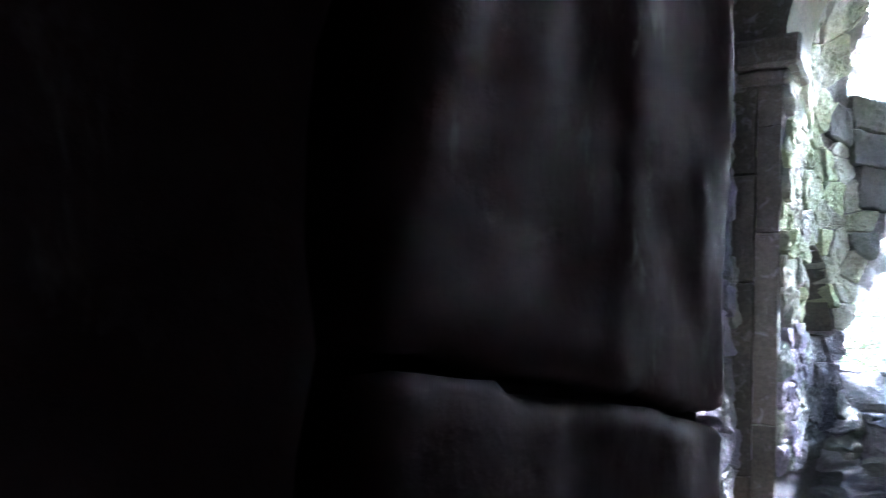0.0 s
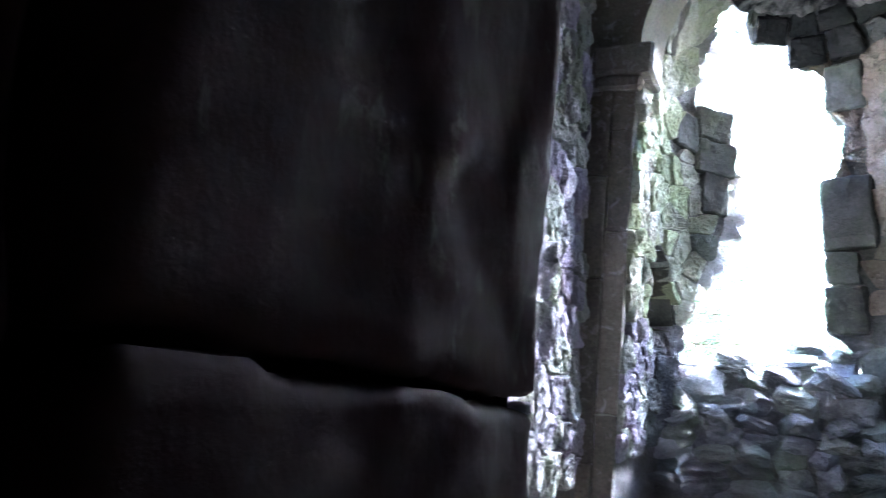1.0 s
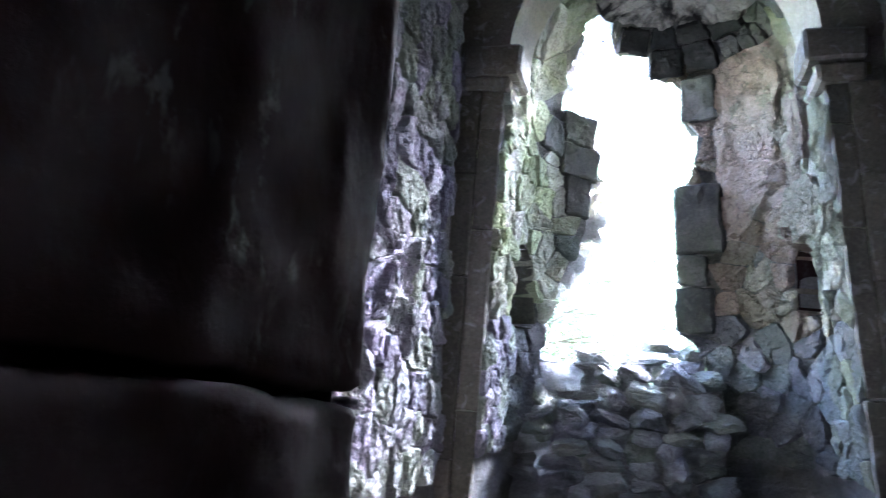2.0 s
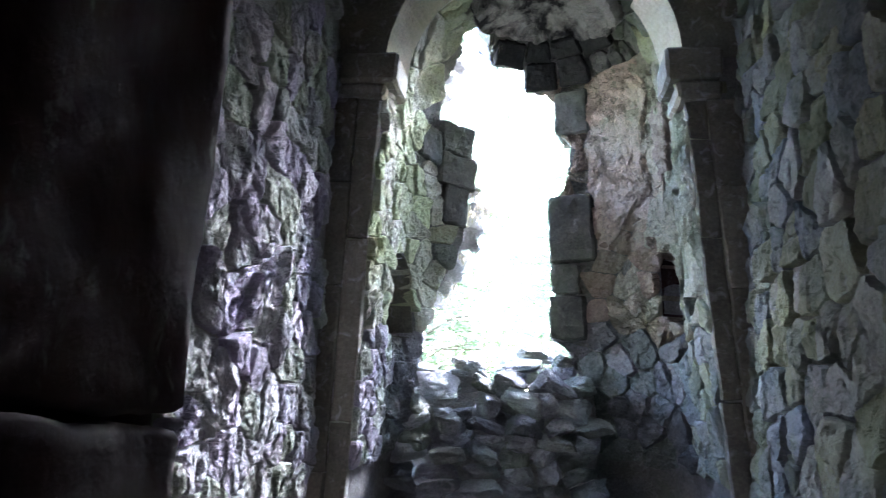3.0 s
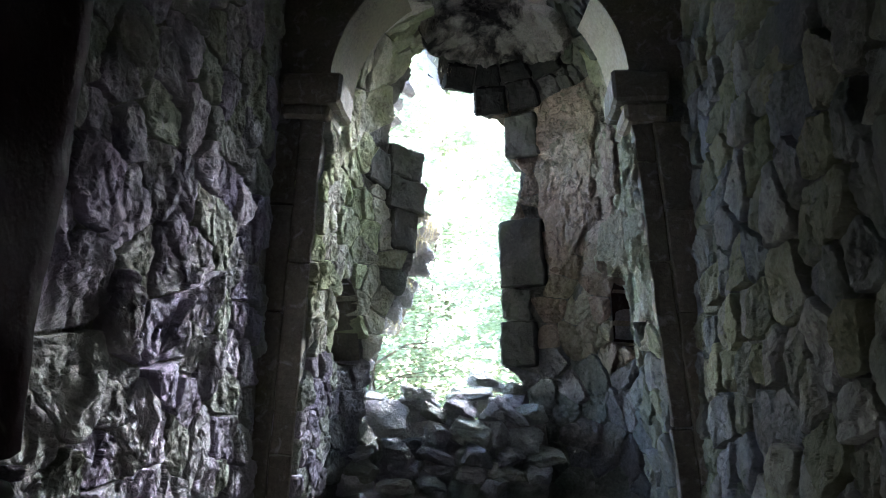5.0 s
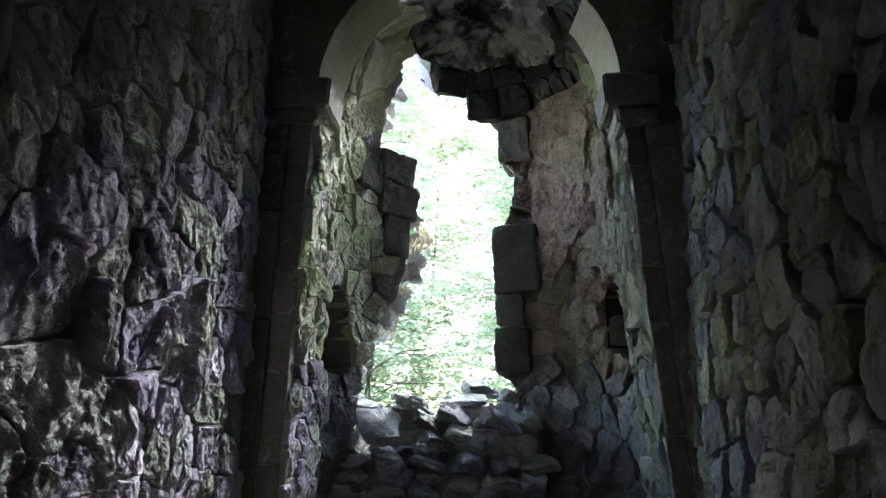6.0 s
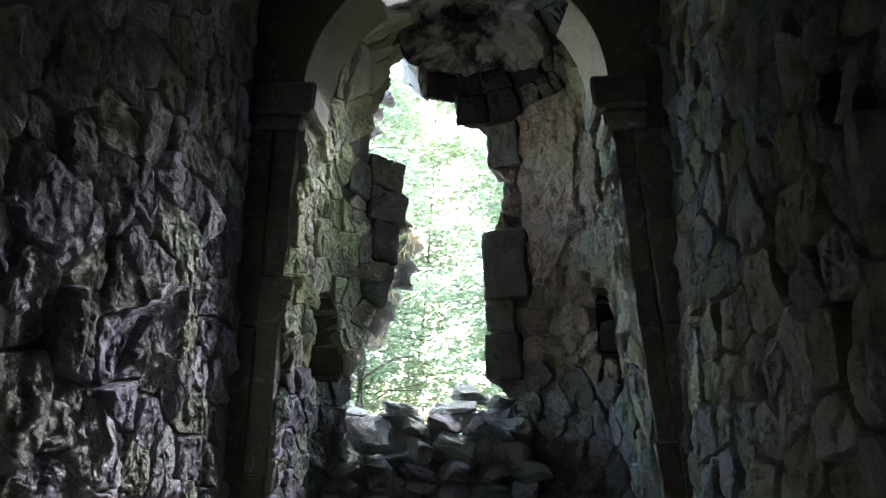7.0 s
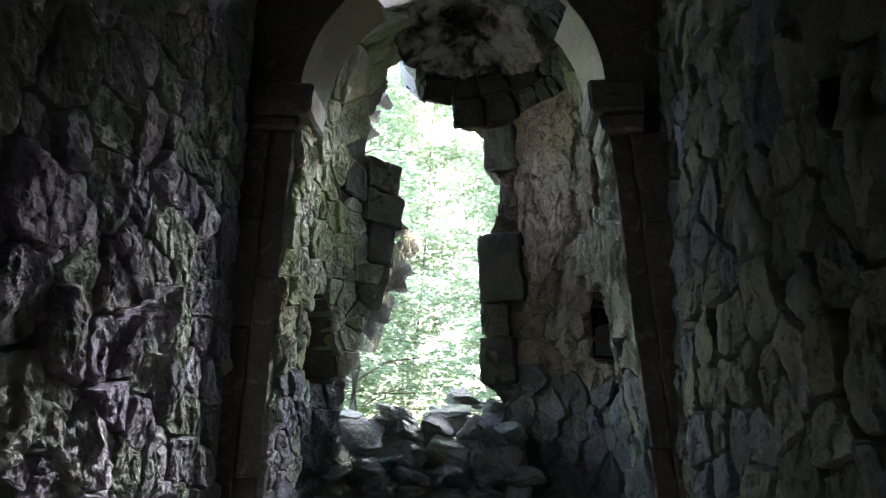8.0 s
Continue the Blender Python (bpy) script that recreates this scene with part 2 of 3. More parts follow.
# ---- masonry ----
def cells(u0, u1, v0, v1, w, h, jitter, drop, r, extra=()):
    """Irregular stones laid in rough courses: cells round jittered seeds. extra: (u, v, clear radius) of larger stones."""
    seeds, k = [], h / w
    rows = max(1, round((v1 - v0) / h))
    for i in range(-1, rows + 1):
        shift = r.random() * w
        for j in range(-1, int((u1 - u0) / w) + 2):
            if r.random() < drop:
                continue
            s = (u0 + j * w + shift + r.uniform(-jitter, jitter) * w, v0 + (i + 0.5) * h + r.uniform(-jitter, jitter) * h * 0.75)
            if all(abs(s[0] - e[0]) / (e[2] * 1.0) + abs(s[1] - e[1]) / (e[2] * 1.2) > 1.25 for e in extra):
                seeds.append(s)
    seeds += [(e[0], e[1]) for e in extra]
    pts = np.array(seeds) / (1.0, k)
    found = []
    for i, p in enumerate(pts):
        d = ((pts - p) ** 2).sum(1)
        poly = [np.array(q) for q in ((p[0] - 2 * w, p[1] - 2 * w), (p[0] + 2 * w, p[1] - 2 * w), (p[0] + 2 * w, p[1] + 2 * w), (p[0] - 2 * w, p[1] + 2 * w))]
        for j in np.argsort(d)[1:22]:
            mid, nrm = (p + pts[j]) / 2, pts[j] - p
            out = []
            for a, b in zip(poly, poly[1:] + poly[:1]):
                da, db = (a - mid) @ nrm, (b - mid) @ nrm
                if da <= 0:
                    out.append(a)
                if da * db < 0:
                    out.append(a + (b - a) * (da / (da - db)))
            poly = out
            if len(poly) < 3:
                break
        if len(poly) < 3:
            continue
        poly = [(min(max(q[0], u0), u1), min(max(q[1] * k, v0), v1)) for q in poly]
        if u0 < seeds[i][0] < u1 and v0 < seeds[i][1] < v1:
            found.append(poly)
    return found


def inside(p, poly):
    x, y, hit = p[0], p[1], False
    for (x0, y0), (x1, y1) in zip(poly, poly[1:] + poly[:1]):
        if (y0 > y) != (y1 > y) and x < (x1 - x0) * (y - y0) / (y1 - y0) + x0:
            hit = not hit
    return hit


def nearest_on(p, poly):
    best, where = 1e9, p
    for (x0, y0), (x1, y1) in zip(poly, poly[1:] + poly[:1]):
        ex, ey = x1 - x0, y1 - y0
        t = max(0, min(1, ((p[0] - x0) * ex + (p[1] - y0) * ey) / (ex * ex + ey * ey + 1e-9)))
        q = (x0 + ex * t, y0 + ey * t)
        d = (q[0] - p[0]) ** 2 + (q[1] - p[1]) ** 2
        if d < best:
            best, where = d, q
    return where


def stone_mesh(poly, surface, material, r, proud=0.05, depth=0.12, gap=0.012, coarse=0.02, holes=(), n=26, lean=0.18, grain=7.0, broken=0.35, rings=8, chip=0.0, chip_size=(9.0, 6.0)):
    """One stone of a wall: its outline on the wall's surface, rounded and roughened, with an uneven broken face."""
    cx, cy = sum(p[0] for p in poly) / len(poly), sum(p[1] for p in poly) / len(poly)
    cut = []
    for a, b in zip(poly, poly[1:] + poly[:1]):
        cut += [(a[0] * 0.9 + b[0] * 0.1, a[1] * 0.9 + b[1] * 0.1), (a[0] * 0.1 + b[0] * 0.9, a[1] * 0.1 + b[1] * 0.9)]
    poly = cut
    lens = [math.dist(a, b) for a, b in zip(poly, poly[1:] + poly[:1])]
    total, ring, k, run = sum(lens), [], 0, 0.0
    for i in range(n):
        want = total * i / n
        while run + lens[k] < want and k < len(poly) - 1:
            run += lens[k]
            k += 1
        a, b, t = poly[k], poly[(k + 1) % len(poly)], (want - run) / max(lens[k], 1e-9)
        p = (a[0] + (b[0] - a[0]) * t, a[1] + (b[1] - a[1]) * t)
        d = max(math.dist(p, (cx, cy)), 1e-6)
        s = 1 - min(0.4, (gap + r.uniform(0, gap)) / d)
        p = (cx + (p[0] - cx) * s, cy + (p[1] - cy) * s)
        for hole in holes:
            if inside(p, hole):
                p = nearest_on(p, hole)
        ring.append(p)
    tu, tv, lift = r.uniform(-1, 1) * lean, r.uniform(-1, 1) * lean, proud * r.uniform(0.55, 1.25)
    sx, sy = r.uniform(0, 50), r.uniform(0, 50)
    size = max(math.dist(p, (cx, cy)) for p in ring)
    chips = [(r.gauss(0, broken), r.gauss(0, broken), cx + r.uniform(-0.6, 0.6) * size, cy + r.uniform(-0.6, 0.6) * size, r.uniform(-0.2, 0.5) * lift) for _ in range(5)]
    levels = [(1.0, -depth), (1.0, lift * 0.6), (0.975, lift * 0.92)] + [(0.93 * (1 - i / rings) + 0.02, lift) for i in range(rings)]
    verts, faces = [], []
    for s, d in levels:
        for p in ring:
            u, v = cx + (p[0] - cx) * s, cy + (p[1] - cy) * s
            e = 0.0
            if d > 0:
                e = (u - cx) * tu + (v - cy) * tv + max(-0.6 * lift, min(a * (u - pu) + b * (v - pv) + c for a, b, pu, pv, c in chips))
                q = Vector((u * grain + sx, v * grain + sy, 0))
                e += coarse * (noise.noise(q) + 0.9 * abs(noise.noise(q * 2.3)) - 0.3 + 0.55 * noise.noise(q * 4.1) + 0.3 * noise.noise(q * 8.7))
                if chip:                     # flaked facets, each with its own tilt and step
                    q = Vector((u * chip_size[0] + sx, v * chip_size[1] + sy, sx))
                    q += noise.noise_vector(q * 1.7) * 0.35
                    far, seeds = noise.voronoi(q)
                    h, away = noise.cell_vector(seeds[0] * 9.7), q - seeds[0]
                    e += chip * ((h.x - 0.5) * 1.5 + away.x * (h.y - 0.5) * 2.6 + away.y * (h.z - 0.5) * 1.8 - 0.7 * max(0.0, 1 - (far[1] - far[0]) / 0.14))
                g = coarse * 0.5
                u += g * noise.noise(Vector((u * 15, v * 15, sx)))
                v += g * noise.noise(Vector((u * 15, v * 15, sy)))
            verts.append(surface(u, v, d + e))
    for k in range(len(levels) - 1):
        for i in range(n):
            j = (i + 1) % n
            a, b, c, d = k * n + i, k * n + j, (k + 1) * n + j, (k + 1) * n + i
            faces += [(a, b, c), (a, c, d)] if (i + k) % 2 else [(a, b, d), (b, c, d)]
    last = (len(levels) - 1) * n
    faces.append(tuple(range(last, last + n)))
    c = Vector(surface(cx, cy, 0))
    return mesh_of("stone", [Vector(v) - c for v in verts], faces, material), c


def lay(parent, polys, surface, pick, r, holes=(), limit=300, **shape):
    """Lays the stones of a wall as its parts; those past the limit are joined, kind by kind."""
    count, rest = 0, collections.defaultdict(lambda: ([], []))
    for poly in polys:
        c = (sum(p[0] for p in poly) / len(poly), sum(p[1] for p in poly) / len(poly))
        if any(inside(c, hole) for hole in holes):
            continue
        material = pick(*c)
        me, at = stone_mesh(poly, surface, material, r, holes=holes, **shape)
        if count < limit:
            part("stone", me, parent, at)
        else:
            verts, faces = rest[material.name]
            o = len(verts)
            verts += [v.co + at for v in me.vertices]
            faces += [tuple(k + o for k in p.vertices) for p in me.polygons]
        count += 1
    for name, (verts, faces) in rest.items():
        tagged(part("stones", mesh_of("stones", verts, faces, bpy.data.materials[name]), parent), kind="stuff")


def slab(name, surface, us, vs, back, material, holes=(), front=-0.022, bumps=0.018, inner=None):
    """A wall's core: a sheet a little behind the stones' faces, closed towards the back, open where the holes are."""
    verts, faces, nu, nv = [], [], len(us), len(vs)
    for layer in (front, -back):
        for u in us:
            for v in vs:
                p = (u, v)
                for hole in holes:
                    if inside(p, hole):
                        p = nearest_on(p, hole)
                e = bumps * noise.noise(Vector((u * 6, v * 6, layer))) if layer == front else 0
                verts.append(surface(p[0], p[1], layer + e))
    solid, rims = {}, []
    for i in range(nu - 1):
        for j in range(nv - 1):
            c = ((us[i] + us[i + 1]) / 2, (vs[j] + vs[j + 1]) / 2)
            solid[i, j] = not any(inside(c, hole) for hole in holes)
    idx = lambda i, j, k: k * nu * nv + i * nv + j
    for (i, j), s in solid.items():
        if not s:
            continue
        faces.append((idx(i, j, 0), idx(i + 1, j, 0), idx(i + 1, j + 1, 0), idx(i, j + 1, 0)))
        faces.append((idx(i, j + 1, 1), idx(i + 1, j + 1, 1), idx(i + 1, j, 1), idx(i, j, 1)))
        for a, b, other in (((i, j), (i, j + 1), (i - 1, j)), ((i + 1, j + 1), (i + 1, j), (i + 1, j)), ((i + 1, j), (i, j), (i, j - 1)), ((i, j + 1), (i + 1, j + 1), (i, j + 1))):
            if not solid.get(other, False):
                rims.append(len(faces))
                faces.append((idx(*a, 0), idx(*b, 0), idx(*b, 1), idx(*a, 1)))
    me = mesh_of(name, verts, faces, material)
    if inner:
        me.materials.append(inner)
        for k in rims:
            me.polygons[k].material_index = 1
    return new(name, me)


def steps(a, b, n):
    return [a + (b - a) * i / n for i in range(n + 1)]


def north(u, v, d):          # u: along the wall (y), v: height, d: into the room
    return (NORTH_X - 0.045 * u + d, u, v)


def south(u, v, d):
    return (SOUTH_X + 0.030 * u - d, u, v)


def apse(u, v, d):
    """The apse: upright sides, a half-round end and a half dome over it. u: along the wall from its middle."""
    z, phi, q = min(v, SPRING_Z), max(0.0, (v - SPRING_Z) / APSE_R), APSE_R * math.pi / 2
    half, mid = 1.118 + 0.062 * (4.3 - z) - d, 0.027 * (4.3 - z)
    if abs(u) <= q:
        hx, hy, y0 = math.sin(u / APSE_R) * half, math.cos(u / APSE_R) * (APSE_R - d), APSE_Y
    else:
        hx, hy, y0 = math.copysign(half, u), 0.0, APSE_Y - (abs(u) - q)
    return (mid + hx * math.cos(phi), y0 + hy * math.cos(phi), z + (APSE_R - d) * math.sin(phi))


# ---- ground and closing walls ----
def ground_height(x, y):
    if y < 3.2:
        return -0.05
    rise = 0.9 * min(1.0, (y - 3.2) / 3) - 0.03 * max(0.0, y - 6)
    return rise - 0.05 + 0.25 * noise.noise(Vector((x * 0.3, y * 0.3, 0)))


gx = [-400, -120, -60, -40] + steps(-30, 30, 30) + [40, 60, 120, 400]
gy = [-400, -100, -30, -12] + steps(-8, 40, 36) + [55, 80, 120, 400]
gv = [(x, y, ground_height(x, min(y, 60))) for x in gx for y in gy]
gf = [(i * len(gy) + j, (i + 1) * len(gy) + j, (i + 1) * len(gy) + j + 1, i * len(gy) + j + 1) for i in range(len(gx) - 1) for j in range(len(gy) - 1)]
tagged(new("ground", mesh_of("ground", gv, gf, M_FOREST, True)), "leaf-strewn woodland ground behind the ruin", "ground", kind="structure")

floor = new("floor", block_mesh("floor", box(-1.9, 1.9, -9.4, 1.196, -0.3, 0.0), M_EARTH, 6, 0.01))
tagged(floor, "trodden earth floor of the ruined chapel", "floor", kind="structure")
bema = new("altar_platform", block_mesh("altar_platform", box(-1.9, 1.9, 1.2, 3.0, -0.3, 0.7), M_APSE_LOW, 6, 0.01))
tagged(bema, "raised stone altar platform in the apse", "platform", kind="structure")

# the room behind the door, dark and closed
for name, b in (("wall_west", box(-2.4, 2.4, -9.8, -9.4, -0.3, 3.6)), ("wall_passage_north", box(-2.4, -1.9, -9.39, -6.2, -0.3, 3.6)),
                ("wall_passage_south", box(1.9, 2.4, -9.39, -6.2, -0.3, 3.6)), ("ceiling", box(-2.4, 2.4, -9.8, -5.9, 3.604, 4.0))):
    tagged(new(name, block_mesh(name, b, M_BOUNCE, 4, 0.02)), "pale masonry closing the unseen dark room", "wall" if name != "ceiling" else "ceiling", kind="structure")

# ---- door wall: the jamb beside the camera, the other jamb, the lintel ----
jamb = new("wall_door_north", block_mesh("wall_door_north", box(-2.4, JAMB_X - 0.075, -6.19, DOOR_Y - 0.025, -0.3, 6.9), M_SHADE_SOOT, 5, 0.01))
tagged(jamb, "sooty stone door jamb with large uneven blocks, shade added in its colour", "wall", kind="structure")


jr = random.Random(31)
END = DOOR_Y - 0.01
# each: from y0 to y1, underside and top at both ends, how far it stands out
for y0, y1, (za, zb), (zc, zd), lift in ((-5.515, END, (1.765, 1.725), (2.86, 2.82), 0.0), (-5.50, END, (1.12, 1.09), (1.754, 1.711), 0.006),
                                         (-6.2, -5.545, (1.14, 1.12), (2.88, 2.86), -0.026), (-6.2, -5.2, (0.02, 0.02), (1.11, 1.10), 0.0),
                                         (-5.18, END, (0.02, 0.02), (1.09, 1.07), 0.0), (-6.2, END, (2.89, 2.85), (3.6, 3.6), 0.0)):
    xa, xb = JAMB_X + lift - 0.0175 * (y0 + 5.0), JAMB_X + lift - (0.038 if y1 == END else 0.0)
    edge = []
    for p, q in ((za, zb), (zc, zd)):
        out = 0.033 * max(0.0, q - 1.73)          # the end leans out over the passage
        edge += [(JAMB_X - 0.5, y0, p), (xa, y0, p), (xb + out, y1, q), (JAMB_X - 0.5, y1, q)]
    me = block_mesh("stone", edge, M_SHADE_SOOT, 26, 0.015, jr.random() * 9, 0.012)
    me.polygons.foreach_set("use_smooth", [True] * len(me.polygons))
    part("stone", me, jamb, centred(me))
spike = block_mesh("stone", box(JAMB_X - 0.085, JAMB_X - 0.048, DOOR_Y - 0.012, DOOR_Y + 0.03, 1.700, 1.722), M_NORTH, 2, 0.006, 3, 0.006)
part("stone", spike, jamb, centred(spike), "pale sliver of stone sticking out of the joint")
# out of view; its near-black colour keeps bounced light off the north jamb
jamb_s = new("wall_door_south", block_mesh("wall_door_south", box(1.05, 2.4, -6.19, DOOR_Y, -0.3, 6.9), M_SHADE_SOOT, 5, 0.02))
tagged(jamb_s, "unseen stone door jamb, coloured near-black to cut bounced light", "wall", kind="structure")
lintel = new("wall_door_lintel", block_mesh("wall_door_lintel", box(JAMB_X - 0.05, 1.048, -6.18, DOOR_Y - 0.01, 3.4, 6.9), M_MORTAR, 5, 0.02))
tagged(lintel, "grey mortared wall over the doorway", "wall", kind="structure")

# ---- chancel walls ----
wr = random.Random(11)
wall_n = slab("wall_north", north, steps(DOOR_Y - 0.02, 0.1, 40), steps(-0.2, 5.6, 44), 0.6, M_MORTAR)
tagged(wall_n, "rough violet-grey rubble wall of fractured stones", "wall", kind="structure")
wall_s = slab("wall_south", south, steps(DOOR_Y - 0.02, 0.1, 40), steps(-0.2, 5.6, 44), 0.6, M_MORTAR)
tagged(wall_s, "blue-grey rubble wall of coursed rough stones", "wall", kind="structure")
polys_n = cells(-4.4, -0.13, 1.05, 5.2, 0.30, 0.25, 0.44, 0.14, wr, ((-3.02, 1.62, 0.3), (-2.75, 2.28, 0.28), (-2.15, 1.75, 0.2), (-1.0, 4.4, 0.25)))
polys_s = cells(-3.6, -0.04, 1.05, 5.2, 0.29, 0.25, 0.36, 0.12, wr, ((-2.35, 3.55, 0.26), (-2.9, 2.05, 0.25), (-2.1, 1.55, 0.2)))



def by_reach(poly):
    u, v = sum(p[0] for p in poly) / len(poly), sum(p[1] for p in poly) / len(poly)
    return v - 0.62 * (u + 5.4)


polys_n.sort(key=by_reach)       # the nearest first

# ---- unseen vault over the chancel, pale to bounce light ----
vn = 20
vv, vf = [], []
for ring, (ry, rz) in enumerate(((1.62, 1.35), (2.0, 1.75))):
    for k in range(vn + 1):
        a = math.pi * k / vn
        for y in steps(DOOR_Y - 0.3, 0.05, 24):
            p = Vector((math.cos(a) * ry, y, VAULT_Z + math.sin(a) * rz))
            vv.append(p + rough(p, 3, 0.03))
row = 25
for k in range(vn):
    for j in range(24):
        a, b = k * row + j, (k + 1) * row + j
        vf.append((a, a + 1, b + 1, b))
        o = (vn + 1) * row
        vf.append((o + b, o + b + 1, o + a + 1, o + a))
tagged(new("vault", mesh_of("vault", vv, vf, M_BOUNCE)), "unseen rough stone barrel vault, pale to bounce light", "vault", kind="structure")

# ---- apse: core, stones, niches ----
HOLE = [(-1.16, 0.9), (-1.25, 2.04), (-1.22, 2.42), (-1.11, 2.48), (-1.09, 2.70), (-0.92, 3.00), (-0.77, 3.28), (-0.73, 3.82), (-0.55, 3.86), (-0.69, 3.96), (-0.71, 4.48), (-1.11, 4.44),
        (-1.15, 4.56), (-1.11, 4.78), (-1.17, 4.86), (-1.09, 5.06), (-1.07, 5.20), (-1.23, 5.30), (-1.55, 5.34), (-1.33, 5.40), (-1.13, 5.48), (-0.81, 5.47), (-0.63, 5.44), (-0.75, 5.34), (-0.57, 5.14), (-0.15, 5.16),
        (-0.11, 4.92), (0.27, 4.90), (0.23, 4.48), (0.43, 4.44), (0.36, 4.24), (0.36, 3.86), (0.17, 3.82), (0.15, 3.14), (0.17, 2.76), (0.13, 2.40), (0.31, 2.38), (0.33, 2.22), (0.40, 1.94), (0.42, 0.9)]


def ragged(poly, amount, step=0.07):
    out = []
    for (x0, y0), (x1, y1) in zip(poly, poly[1:] + poly[:1]):
        n = max(1, int(math.dist((x0, y0), (x1, y1)) / step))
        for i in range(n):
            u, v = x0 + (x1 - x0) * i / n, y0 + (y1 - y0) * i / n
            out.append((u + amount * noise.noise(Vector((u * 9, v * 9, 2))), v + amount * noise.noise(Vector((u * 9, v * 9, 7)))))
    return out


HOLE = ragged(HOLE, 0.03)
NICHE_N = [(-2.02, 2.30), (-1.34, 2.32), (-1.42, 2.62), (-1.48, 2.92), (-1.60, 3.02), (-1.76, 3.05), (-1.93, 2.99), (-2.04, 2.86)]
NICHE_S = [(1.38, 2.52), (1.82, 2.50), (1.87, 2.75), (1.80, 2.98), (1.68, 3.10), (1.53, 3.12), (1.42, 3.0)]
GAP = [(-2.72, 5.32), (-2.47, 5.42), (-2.27, 5.62), (-2.2, 5.9), (-2.25, 6.4), (-2.8, 6.4)]
# unseen opening added high on the south side to let in more skylight
GAP_FILL = [(2.1, 6.0), (2.75, 5.9), (2.8, 6.4), (2.1, 6.4)]
HOLES = [HOLE, NICHE_N, NICHE_S, GAP, GAP_FILL]
apse_wall = slab("wall_apse", apse, steps(-2.85, 2.85, 150), steps(0.0, 6.285, 150), 0.55, M_MORTAR, HOLES, bumps=0.03, inner=M_CORE)
tagged(apse_wall, "broken half-round apse wall of algae-stained stone with a gaping hole", "wall", kind="structure")


def apse_pick(u, v):
    if v < 2.4 and (u < -1.75 or u > 1.7):
        return M_NORTH if u < 0 else M_SOUTH
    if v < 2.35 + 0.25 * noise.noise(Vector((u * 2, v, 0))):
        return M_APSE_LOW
    if v > 5.62:
        return M_DOME
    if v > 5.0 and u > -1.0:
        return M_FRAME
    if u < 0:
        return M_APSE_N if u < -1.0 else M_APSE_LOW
    # the far south side gets the paler olive, its light put into the colour
    return M_APSE_S if u < 1.65 else M_APSE_LIT_OLIVE


polys_a = cells(-2.885, 2.885, 1.25, 6.25, 0.25, 0.22, 0.42, 0.12, wr, ((-1.42, 4.72, 0.3), (-1.75, 5.05, 0.25), (-1.9, 4.5, 0.25), (-1.8, 3.5, 0.25), (1.0, 4.3, 0.27), (0.95, 3.6, 0.25)))


# the stones stop behind the arch
polys_a = [[(max(-2.74, min(2.74, u)) if v > 4.15 else u, v) for u, v in poly] for poly in polys_a]


def niche(name, poly, material, label):
    """A small round-headed recess: its sides and back."""
    verts, faces, n = [], [], len(poly)
    for d in (0.0, -0.52):
        for u, v in poly:
            verts.append(apse(u, v, d))
    for i in range(n):
        j = (i + 1) % n
        faces.append((i, j, n + j, n + i))
    faces.append(tuple(range(n, 2 * n)))
    part(name, mesh_of(name, verts, faces, material), apse_wall, label=label)


niche("niche", NICHE_N, M_BLOCK, "small round-headed wall niche")
# near-black inside: the recess's shade is put into its colour
niche("niche", NICHE_S, M_SHADE_SOOT, "small round-headed wall niche, its shade put into a near-black colour")


# hewn blocks that frame what is left of the window
def apse_block(u0, u1, v0, v1, material, proud=0.05, deep=0.5, seed=1.0, wear=0.028):
    c = [apse(u0, v0, proud), apse(u0, v0, -deep), apse(u1, v0, -deep), apse(u1, v0, proud)]
    t = [apse(u0, v1, proud), apse(u0, v1, -deep), apse(u1, v1, -deep), apse(u1, v1, proud)]
    me = block_mesh("block", c[::-1] + t[::-1], material, 6, wear, seed, 0.014)
    part("block", me, apse_wall, centred(me))


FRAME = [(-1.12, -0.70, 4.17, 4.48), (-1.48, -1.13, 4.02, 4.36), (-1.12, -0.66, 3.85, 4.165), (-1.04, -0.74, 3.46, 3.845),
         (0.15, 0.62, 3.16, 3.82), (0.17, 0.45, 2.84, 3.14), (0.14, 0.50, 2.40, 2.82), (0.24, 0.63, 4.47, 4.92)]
NEAR_BLACK = [(-0.12, 0.30, 4.94, 5.22), (0.31, 0.70, 4.96, 5.26), (-0.62, -0.16, 5.17, 5.44), (-0.14, 0.24, 5.24, 5.46), (0.26, 0.72, 5.28, 5.46), (0.74, 1.28, 5.22, 5.42)]
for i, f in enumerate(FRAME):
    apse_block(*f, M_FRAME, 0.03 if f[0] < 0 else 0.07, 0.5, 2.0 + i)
for i, f in enumerate(NEAR_BLACK):
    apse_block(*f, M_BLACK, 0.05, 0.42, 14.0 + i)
FRAME_HOLES = [[(a, c), (b, c), (b, d), (a, d)] for a, b, c, d in FRAME + NEAR_BLACK]

# ---- arch and pilasters ----
ARCH_Z, ARCH_R, ARCH_IN = 4.32, 1.12, 1.02
tymp_v, tymp_f = [], []
for k in range(33):
    a = math.pi * k / 32
    c, s = math.cos(a), math.sin(a)
    tymp_v += [(ARCH_R * c, -0.03, ARCH_Z + ARCH_R * s), (1.75 * c * 1.02, -0.03, ARCH_Z + 2.6 * s), (1.75 * c * 1.02, 0.10, ARCH_Z + 2.6 * s), (1.14 * c, 0.10, ARCH_Z + 1.14 * s)]
for k in range(32):
    for q in range(4):
        a, b = k * 4 + q, k * 4 + (q + 1) % 4
        tymp_f.append((a, b, b + 4, a + 4))
